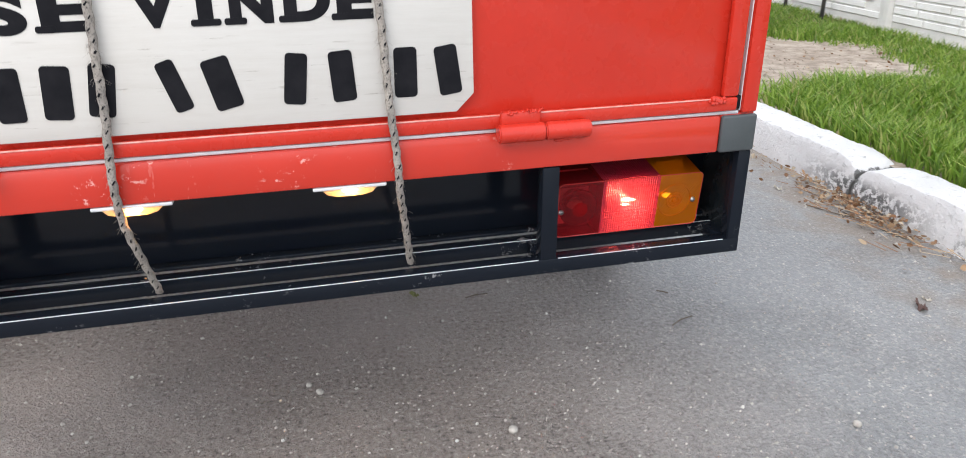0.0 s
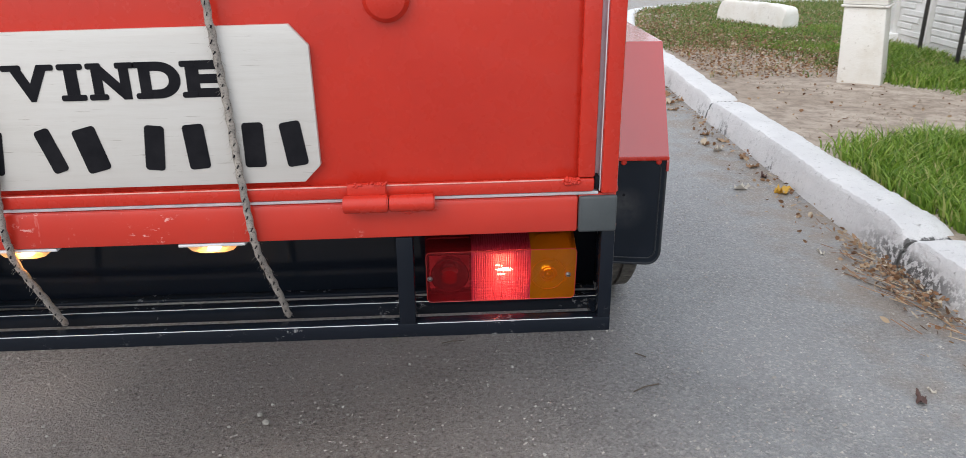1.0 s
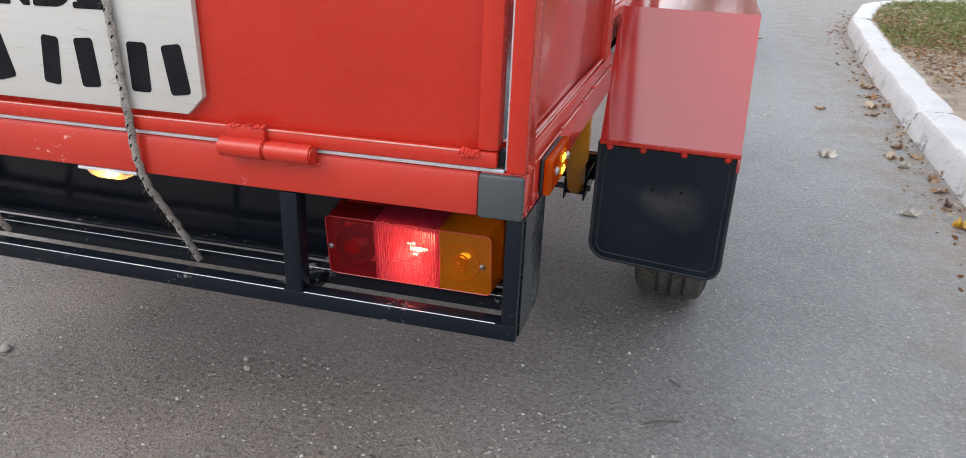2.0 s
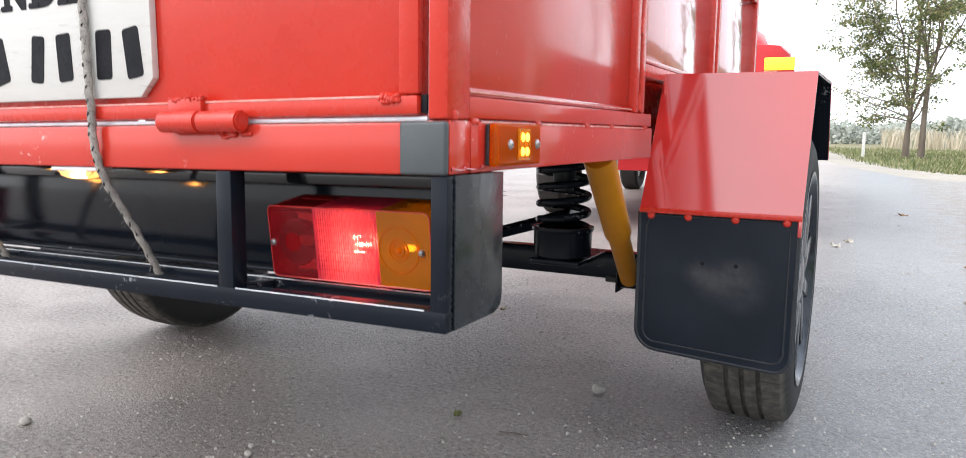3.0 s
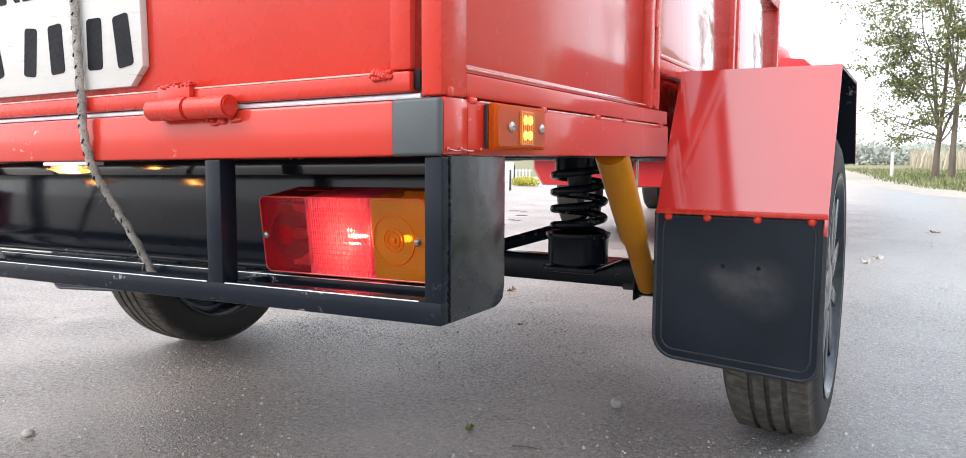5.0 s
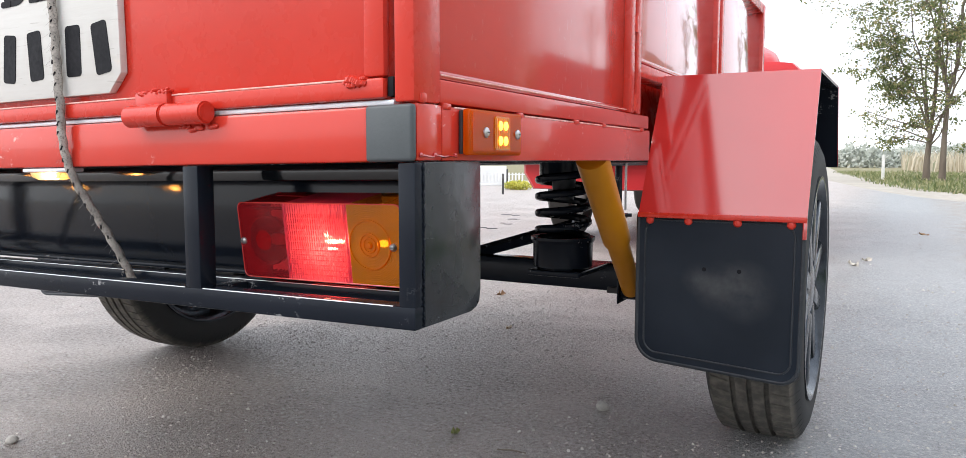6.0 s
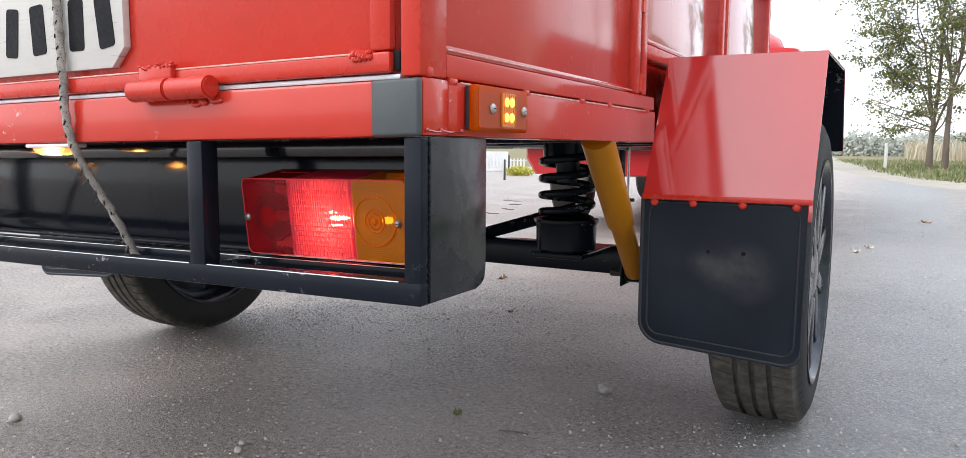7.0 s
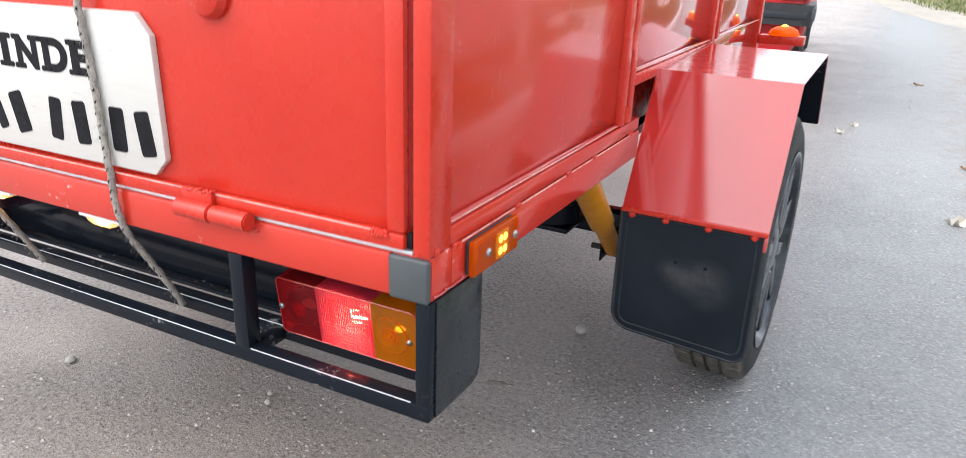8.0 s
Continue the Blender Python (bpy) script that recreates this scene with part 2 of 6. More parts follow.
    col = n_mix(t, n_ramp(t, brown, ((0.1, 0.0), (1.0, 0.88))), col, (0.44, 0.368, 0.327))
    # old tar line and darker worn patches
    worn = n_noise(t, 2.3, 6.0, 0.6)
    col = n_mix(t, n_ramp(t, worn, ((0.52, 0.0), (0.7, 0.14))), col, (0.175, 0.165, 0.162))
    # stones proud of worn-out binder; relief shade and glints put into the colour
    stones = n_noise(t, 105.0, 6.0, 0.8)
    gaps = n_mix(t, 1.0, n_ramp(t, stones, ((0.37, 0.95), (0.47, 0.0))), open_grain, "MULTIPLY")
    col = n_mix(t, gaps, col, (0.10, 0.088, 0.08))
    tops = n_mix(t, 1.0, n_ramp(t, stones, ((0.54, 0.0), (0.63, 0.95))), open_grain, "MULTIPLY")
    col = n_mix(t, tops, col, (0.58, 0.55, 0.52))
    t.links.new(col, p.inputs["Base Color"])
    t.links.new(n_ramp(t, stones, ((0.42, 0.58), (0.62, 0.30))), p.inputs["Roughness"])
    lumps = n_mix(t, 1.0, stones, open_grain, "MULTIPLY")
    n_bump(t, p, [(lumps, 1.0, 0.014), (vor.outputs["Distance"], 0.8, 0.0035), (n_noise(t, 620.0, 3.0), 0.5, 0.0015), (n_noise(t, 120.0, 3.0), 0.35, 0.004)])
    return m


ASPHALT = asphalt()


def earth(name, a, b, c, dry, relief=0.8, grain=9.0):
    m, t, p, o = nodes_of(name)
    big = n_noise(t, 1.1, 6.0, 0.65)
    mid = n_noise(t, grain, 6.0, 0.7)
    col = n_mix(t, n_ramp(t, big, ((0.35, 0.0), (0.62, 1.0))), a, b)
    col = n_mix(t, n_ramp(t, mid, ((0.42, 0.0), (0.62, dry))), col, c)
    t.links.new(col, p.inputs["Base Color"])
    p.inputs["Roughness"].default_value = 0.95
    n_bump(t, p, [(mid, relief, 0.03), (n_noise(t, 90.0, 4.0), relief * 0.7, 0.006)])
    return m


SOIL = earth("verge_soil", (0.52, 0.45, 0.38), (0.33, 0.27, 0.215), (0.17, 0.13, 0.10), 0.68, 0.45, 14.0)
FIELD = earth("field_soil", (0.17, 0.16, 0.07), (0.26, 0.21, 0.12), (0.14, 0.15, 0.06), 0.7, 0.08)
TRACK = earth("sandy_track", (0.42, 0.38, 0.32), (0.35, 0.32, 0.28), (0.27, 0.235, 0.19), 0.5, 0.1)


def leafy(name, stops, rough=0.55, through_light=0.25):
    """Leaves or blades, each island its own shade."""
    m, t, p, o = nodes_of(name)
    geo = t.nodes.new("ShaderNodeNewGeometry")
    col = n_ramp(t, geo.outputs["Random Per Island"], stops)
    t.links.new(col, p.inputs["Base Color"])
    p.inputs["Roughness"].default_value = rough
    tr = t.nodes.new("ShaderNodeBsdfTranslucent")
    t.links.new(col, tr.inputs["Color"])
    mx = t.nodes.new("ShaderNodeMixShader")
    mx.inputs["Fac"].default_value = through_light
    t.links.new(p.outputs["BSDF"], mx.inputs[1])
    t.links.new(tr.outputs["BSDF"], mx.inputs[2])
    t.links.new(mx.outputs["Shader"], o.inputs["Surface"])
    return m


GRASS = leafy("grass_blades", ((0.0, (0.085, 0.17, 0.018)), (0.5, (0.18, 0.31, 0.038)), (0.85, (0.30, 0.42, 0.075)), (1.0, (0.46, 0.42, 0.19))), 0.45, 0.4)
LOWGRASS = leafy("trodden_grass", ((0.0, (0.075, 0.12, 0.03)), (0.45, (0.13, 0.21, 0.045)), (0.75, (0.21, 0.25, 0.08)), (1.0, (0.36, 0.27, 0.15))), 0.6, 0.3)
# dry maize straw, its colours paled further to paint in haze
DRYGRASS = leafy("hazy_dry_stalks", ((0.0, (0.40, 0.34, 0.24)), (0.55, (0.55, 0.48, 0.36)), (0.8, (0.62, 0.56, 0.45)), (1.0, (0.26, 0.27, 0.17))))
FOLIAGE = leafy("tree_leaves", ((0.0, (0.075, 0.105, 0.035)), (0.5, (0.15, 0.185, 0.07)), (0.8, (0.28, 0.29, 0.12)), (1.0, (0.40, 0.32, 0.17))), 0.5, 0.45)
# far leaves: distance haze put into the colour as pale grey-green
HAZED_LEAF = leafy("hazed_foliage", ((0.0, (0.40, 0.43, 0.38)), (0.6, (0.45, 0.475, 0.42)), (1.0, (0.50, 0.51, 0.46))), 0.9)
LITTER = leafy("fallen_leaves", ((0.0, (0.13, 0.075, 0.045)), (0.4, (0.27, 0.14, 0.07)), (0.7, (0.36, 0.25, 0.15)), (1.0, (0.5, 0.43, 0.33))), 0.8, 0.1)
YELLOW = leafy("yellow_leaf", ((0.0, (0.5, 0.26, 0.03)), (1.0, (0.6, 0.36, 0.04))), 0.6, 0.15)
GRIT = leafy("grit", ((0.0, (0.36, 0.34, 0.31)), (0.5, (0.44, 0.42, 0.385)), (1.0, (0.62, 0.60, 0.56))), 0.8, 0.0)
BARK = surface("bark", (0.11, 0.085, 0.065), (0.17, 0.14, 0.11), 6, (0.85, 0.95), bump=0.8, bscale=30, bdist=0.02, stretch=(1, 1, 0.25))


def lens(name, colour, clear=0.68, rings=None, gap=0.0024, solid=0.2, grid=None, depth=0.0004):
    """Coloured lamp plastic: part bends light through, part scatters it, and it is glossy. rings: the centre of its moulded circles."""
    m, t, p, o = nodes_of(name)
    tr = t.nodes.new("ShaderNodeBsdfTranslucent")
    tr.inputs["Color"].default_value = (*colour, 1)
    tp = t.nodes.new("ShaderNodeBsdfRefraction")
    tp.inputs["Color"].default_value = (*[c ** 0.6 for c in colour], 1)
    tp.inputs["IOR"].default_value = 1.12
    tp.inputs["Roughness"].default_value = 0.02
    p.inputs["Base Color"].default_value = (*[c * 0.85 for c in colour], 1)
    p.inputs["Roughness"].default_value = 0.07
    p.inputs["Coat Weight"].default_value = 0.5
    if rings:
        geo = t.nodes.new("ShaderNodeNewGeometry")
        sub = t.nodes.new("ShaderNodeVectorMath")
        sub.operation = "SUBTRACT"
        sub.inputs[1].default_value = rings
        t.links.new(geo.outputs["Position"], sub.inputs[0])
        flat_v = t.nodes.new("ShaderNodeVectorMath")
        flat_v.operation = "MULTIPLY"
        flat_v.inputs[1].default_value = (1, 0, 1)
        t.links.new(sub.outputs["Vector"], flat_v.inputs[0])
        size = t.nodes.new("ShaderNodeVectorMath")
        size.operation = "LENGTH"
        t.links.new(flat_v.outputs["Vector"], size.inputs[0])
        k = t.nodes.new("ShaderNodeMath")
        k.operation = "MULTIPLY"
        k.inputs[1].default_value = 2 * math.pi / gap
        t.links.new(size.outputs["Value"], k.inputs[0])
        wave = t.nodes.new("ShaderNodeMath")
        wave.operation = "SINE"
        t.links.new(k.outputs["Value"], wave.inputs[0])
        bump = t.nodes.new("ShaderNodeBump")
        bump.inputs["Strength"].default_value = 1.0
        bump.inputs["Distance"].default_value = depth
        t.links.new(wave.outputs["Value"], bump.inputs["Height"])
        for n in (tr, tp, p):
            t.links.new(bump.outputs["Normal"], n.inputs["Normal"])
    if grid:
        # small prisms moulded in columns and rows
        geo = t.nodes.new("ShaderNodeNewGeometry")
        xyz = t.nodes.new("ShaderNodeSeparateXYZ")
        t.links.new(geo.outputs["Position"], xyz.inputs["Vector"])
        last = None
        for axis, step in zip("XZ", grid):
            k = t.nodes.new("ShaderNodeMath")
            k.operation = "MULTIPLY"
            k.inputs[1].default_value = 2 * math.pi / step
            t.links.new(xyz.outputs[axis], k.inputs[0])
            wave = t.nodes.new("ShaderNodeMath")
            wave.operation = "SINE"
            t.links.new(k.outputs["Value"], wave.inputs[0])
            bump = t.nodes.new("ShaderNodeBump")
            bump.inputs["Strength"].default_value = 1.0
            bump.inputs["Distance"].default_value = step * (0.17 if axis == "X" else 0.025)
            t.links.new(wave.outputs["Value"], bump.inputs["Height"])
            if last:
                t.links.new(last, bump.inputs["Normal"])
            last = bump.outputs["Normal"]
        for n in (tr, tp, p):
            t.links.new(last, n.inputs["Normal"])
    a = t.nodes.new("ShaderNodeMixShader")
    a.inputs["Fac"].default_value = clear
    b = t.nodes.new("ShaderNodeMixShader")
    b.inputs["Fac"].default_value = solid
    t.links.new(tr.outputs["BSDF"], a.inputs[1])
    t.links.new(tp.outputs["BSDF"], a.inputs[2])
    t.links.new(a.outputs["Shader"], b.inputs[1])
    t.links.new(p.outputs["BSDF"], b.inputs[2])
    t.links.new(b.outputs["Shader"], o.inputs["Surface"])
    return m


LENS_RED = lens("red_lens", (0.80, 0.06, 0.085), 0.75, solid=0.25)
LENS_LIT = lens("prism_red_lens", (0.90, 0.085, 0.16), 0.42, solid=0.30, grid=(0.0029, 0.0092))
LENS_EDGE = surface("lens_edge_plastic", (0.5, 0.05, 0.045), (0.42, 0.04, 0.035), 60, (0.1, 0.2), bump=0.0)
LENS_AMBER = lens("amber_lens", (1.0, 0.40, 0.015), solid=0.45)
LENS_CLEAR = lens("clear_lens", (0.95, 0.85, 0.68), 0.6)


def glow(name, colour, strength):
    m, t, p, o = nodes_of(name)
    p.inputs["Base Color"].default_value = (*colour, 1)
    p.inputs["Emission Color"].default_value = (*colour, 1)
    p.inputs["Emission Strength"].default_value = strength
    return m


BULB = glow("tail_bulb", (1.0, 0.64, 0.24), 210.0)
AMBER_BULB = glow("indicator_bulb", (1.0, 0.62, 0.2), 2.0)
BULB_WARM = glow("plate_bulb", (1.0, 0.43, 0.10), 120.0)
LED = glow("amber_led", (1.0, 0.66, 0.05), 2.4)
GLASS = surface("car_glass", (0.03, 0.04, 0.045), (0.04, 0.045, 0.05), 10, (0.03, 0.06), bump=0.0)

# ---- mesh helpers ----
BASE = {}
SAG = [0.0]  # the body leans this much to its left, metres a metre


def thing(name, at, label, category, group="", kind=""):
    ob = new(name)
    ob.location = at
    BASE[ob.name] = Vector(at)
    return tagged(ob, label, category, group, kind)


def finish(bm, name, material, smooth=30.0):
    bmesh.ops.recalc_face_normals(bm, faces=bm.faces)
    me = bpy.data.meshes.new(name)
    bm.to_mesh(me)
    bm.free()
    me.materials.append(material)
    if smooth:
        me.polygons.foreach_set("use_smooth", [True] * len(me.polygons))
        me.set_sharp_from_angle(angle=radians(smooth))
    return me


def part(name, bm, material, parent, label="", smooth=30.0):
    """One mesh, drawn in world metres, as a part of a thing or of a part."""
    base = BASE[parent.name]
    for v in bm.verts:
        v.co.z += SAG[0] * v.co.x
    bmesh.ops.translate(bm, vec=-base, verts=bm.verts)
    ob = new(name, finish(bm, name, material, smooth))
    ob.parent = parent
    BASE[ob.name] = base
    return tagged(ob, label)


def solo(name, bm, material, label, category, group="", kind="", at=(0, 0, 0), smooth=30.0):
    bmesh.ops.translate(bm, vec=-Vector(at), verts=bm.verts)
    ob = new(name, finish(bm, name, material, smooth))
    ob.location = at
    BASE[ob.name] = Vector(at)
    return tagged(ob, label, category, group, kind)


def box(bm, lo, hi, bevel=0.002, seg=2):
    lo, hi = Vector(lo), Vector(hi)
    b2 = bmesh.new()
    bmesh.ops.create_cube(b2, size=1.0, matrix=Matrix.LocRotScale((lo + hi) / 2, None, hi - lo))
    if bevel:
        bmesh.ops.bevel(b2, geom=b2.edges[:], offset=min(bevel, 0.45 * min(hi - lo)), segments=seg, affect="EDGES", profile=0.5)
    merge(bm, b2)


def merge(bm, b2, m=None):
    if m is not None:
        bmesh.ops.transform(b2, matrix=m, verts=b2.verts)
    me = bpy.data.meshes.new("tmp")
    b2.to_mesh(me)
    b2.free()
    bm.from_mesh(me)
    bpy.data.meshes.remove(me)


def B(lo, hi, bevel=0.002, seg=2):
    bm = bmesh.new()
    box(bm, lo, hi, bevel, seg)
    return bm


def rod(bm, a, b, ra, rb=None, seg=16, caps=True):
    a, b = Vector(a), Vector(b)
    d = b - a
    m = Matrix.Translation((a + b) / 2) @ d.to_track_quat("Z", "Y").to_matrix().to_4x4()
    bmesh.ops.create_cone(bm, cap_ends=caps, segments=seg, radius1=ra, radius2=ra if rb is None else rb, depth=d.length, matrix=m)


def R(a, b, ra, rb=None, seg=16):
    bm = bmesh.new()
    rod(bm, a, b, ra, rb, seg)
    return bm


def sweep(bm, pts, r, seg=8, twist=0.0, ripple=0.0, lobes=3):
    """A round bar along points; r is a number or one for each point."""
    pts = [Vector(p) for p in pts]
    rings = []
    up = Vector((0.31, 0.17, 0.93))
    for i, p in enumerate(pts):
        d = (pts[min(i + 1, len(pts) - 1)] - pts[max(i - 1, 0)]).normalized()
        u = d.cross(up).normalized()
        v = d.cross(u)
        rr = r[i] if isinstance(r, (list, tuple)) else r
        ring = []
        for k in range(seg):
            a = 2 * math.pi * k / seg
            q = rr * (1 + ripple * math.cos(lobes * a + twist * i))
            ring.append(bm.verts.new(p + q * (math.cos(a) * u + math.sin(a) * v)))
        rings.append(ring)
    for p, q in zip(rings, rings[1:]):
        for k in range(seg):
            bm.faces.new((p[k], p[(k + 1) % seg], q[(k + 1) % seg], q[k]))
    bm.faces.new(rings[0][::-1])
    bm.faces.new(rings[-1])


def spin(bm, profile, centre, axis="x", seg=64):
    """A ring of revolution: profile of (along, radius), closed loop, about an axis through centre."""
    c = Vector(centre)
    rings = []
    for k in range(seg):
        a = 2 * math.pi * k / seg
        ca, sa = math.cos(a), math.sin(a)
        ring = []
        for s, r in profile:
            v = Vector((s, r * ca, r * sa)) if axis == "x" else (Vector((r * ca, s, r * sa)) if axis == "y" else Vector((r * ca, r * sa, s)))
            ring.append(bm.verts.new(c + v))
        rings.append(ring)
    n = len(profile)
    for k in range(seg):
        p, q = rings[k], rings[(k + 1) % seg]
        for i in range(n):
            j = (i + 1) % n
            if profile[i][1] < 1e-6 and profile[j][1] < 1e-6:
                continue
            bm.faces.new((p[i], p[j], q[j], q[i]))
    bmesh.ops.remove_doubles(bm, verts=bm.verts, dist=1e-6)


def slab(bm, outline, lo, hi, axis="y", bevel=0.0):
    """An outline in the plane across axis, thickened from lo to hi."""
    def at(u, v, w):
        return {"x": (w, u, v), "y": (u, w, v), "z": (u, v, w)}[axis]
    b2 = bmesh.new()
    a = [b2.verts.new(at(u, v, lo)) for u, v in outline]
    b = [b2.verts.new(at(u, v, hi)) for u, v in outline]
    b2.faces.new(a)
    b2.faces.new(b[::-1])
    n = len(a)
    for i in range(n):
        b2.faces.new((a[i], b[i], b[(i + 1) % n], a[(i + 1) % n]))
    if bevel:
        bmesh.ops.bevel(b2, geom=b2.edges[:], offset=bevel, segments=2, affect="EDGES", profile=0.5)
    merge(bm, b2)


def S(outline, lo, hi, axis="y", bevel=0.0):
    bm = bmesh.new()
    slab(bm, outline, lo, hi, axis, bevel)
    return bm


def rounded(x0, z0, x1, z1, r, n=5):
    """The outline of a rectangle with round corners; r is one radius or four, from lower left, anticlockwise."""
    rs = r if isinstance(r, (list, tuple)) else (r,) * 4
    out = []
    for (cx, cz, sx, sz, a0), rr in zip(((x0, z0, 1, 1, 180), (x1, z0, -1, 1, 270), (x1, z1, -1, -1, 0), (x0, z1, 1, -1, 90)), rs):
        for k in range(n + 1):
            a = radians(a0 + 90 * k / n)
            out.append((cx + sx * rr + rr * math.cos(a), cz + sz * rr + rr * math.sin(a)))
    return out


def from_arrays(name, verts, faces, material):
    me = bpy.data.meshes.new(name)
    me.from_pydata(verts, [], faces)
    me.materials.append(material)
    me.update()
    return me

# ---- ground, road and verge ----
from mathutils.geometry import tessellate_polygon

KERB = [(0.95, -14.0), (0.94, -6.0), (0.935, -2.9), (0.932, -0.95), (0.935, 0.93), (0.985, 2.71), (1.075, 4.42), (1.215, 6.1), (1.5, 7.45), (1.82, 8.05), (2.6, 8.6), (4.0, 8.9), (6.0, 9.05), (12.0, 9.1)]
KW, KH = 0.165, 0.105


def flat(name, outline, z, material, label, category):
    pts = [Vector((x, y, 0)) for x, y in outline]
    faces = []
    for tri in tessellate_polygon([pts]):
        p, q, r = (pts[k] for k in tri)
        faces.append(tuple(tri) if (q - p).cross(r - p).z > 0 else tuple(reversed(tri)))
    ob = new(name, from_arrays(name, [(x, y, z) for x, y in outline], faces, material))
    return tagged(ob, label, category, kind="structure")


def ground_sheet():
    rings = [0, 15, 40, 90, 200, 500, 1400, 3500]
    verts, faces = [(0, 0, -0.035)], []
    n = 48
    for r in rings[1:]:
        verts += [(r * math.cos(2 * math.pi * k / n), r * math.sin(2 * math.pi * k / n), -0.035) for k in range(n)]
    faces += [(0, 1 + k, 1 + (k + 1) % n) for k in range(n)]
    for i in range(len(rings) - 2):
        a, b = 1 + i * n, 1 + (i + 1) * n
        faces += [(a + k, b + k, b + (k + 1) % n, a + (k + 1) % n) for k in range(n)]
    ob = new("ground", from_arrays("ground", verts, faces, FIELD))
    tagged(ob, "flat rough field of dry grass and bare earth", "ground", kind="structure")


ground_sheet()
GRASS_LINE = ((4.0, 11.9), (1.6, 12.1), (1.15, 12.5), (0.66, 13.7), (0.22, 16.1), (-0.12, 17.9), (-0.3, 20.0), (-0.8, 25.0), (-2.0, 34.0), (-3.6, 52.0))
flat("road", [(0.99 + 0.1, -40)] + [(x + 0.1, y + 0.03) for x, y in KERB] + [(60, 10.3), (60, 13.4), (9, 12.3), (4.0, 11.4), (2.2, 10.6), (1.35, 9.95), (1.03, 10.09), (0.63, 11.05), (0.26, 12.36), (-0.24, 14.72), (-1.09, 19.45), (-3.5, 19.9), (-6.0, 16.0), (-12, 13.5), (-60, 13.0), (-60, -40)],
     0.0, ASPHALT, "grey worn asphalt road with pale grit", "road")
flat("track", [(9, 11.6), (9, 13.2)] + [(x + 0.25, y + 0.1) for x, y in GRASS_LINE] + [(-7.0, 90), (-12, 90), (-7.5, 52), (-5.6, 34), (-5.0, 22), (-5.8, 17), (-3.4, 19.5), (-1.2, 19.1), (-0.34, 14.6), (0.16, 12.25), (0.53, 10.9), (0.95, 9.95), (1.35, 9.8), (2.2, 10.45), (4.0, 11.25)],
     -0.012, TRACK, "pale sandy strip and farm track beside the road", "road")
verge_line = [(x + KW * 0.8, y) for x, y in KERB]


def verge_sheet():
    nx, ny = 60, 150
    verts, faces = [], []

    def edge(y):
        for (x0, y0), (x1, y1) in zip(verge_line, verge_line[1:]):
            if y0 <= y <= y1:
                return x0 + (x1 - x0) * (y - y0) / (y1 - y0)
        return verge_line[0][0]
    for j in range(ny + 1):
        y = -14 + (9.05 + 14) * j / ny
        e = edge(y)
        for i in range(nx + 1):
            f = (i / nx) ** 1.6
            x = e + (14 - e) * f
            h = 0.088 + 0.02 * noise.noise((x * 1.3, y * 1.3, 0)) * min(1, f * 12) + 0.008 * noise.noise((x * 6, y * 6, 2))
            verts.append((x, y, h))
    w = nx + 1
    faces = [(j * w + i, j * w + i + 1, (j + 1) * w + i + 1, (j + 1) * w + i) for j in range(ny) for i in range(nx)]
    ob = new("verge", from_arrays("verge", verts, faces, SOIL))
    ob.data.polygons.foreach_set("use_smooth", [True] * len(faces))
    tagged(ob, "trodden earth verge with patches of grass", "verge", kind="structure")


verge_sheet()

# ---- the trailer ----
CX = -0.575
XL = 2 * CX
TOP, FRONT = 0.90, 1.72
trailer = thing("trailer", (CX, 0.87, 0.0), "small red box trailer with black underframe and lit lamps", "trailer")


def mir(x):
    return 2 * CX - x


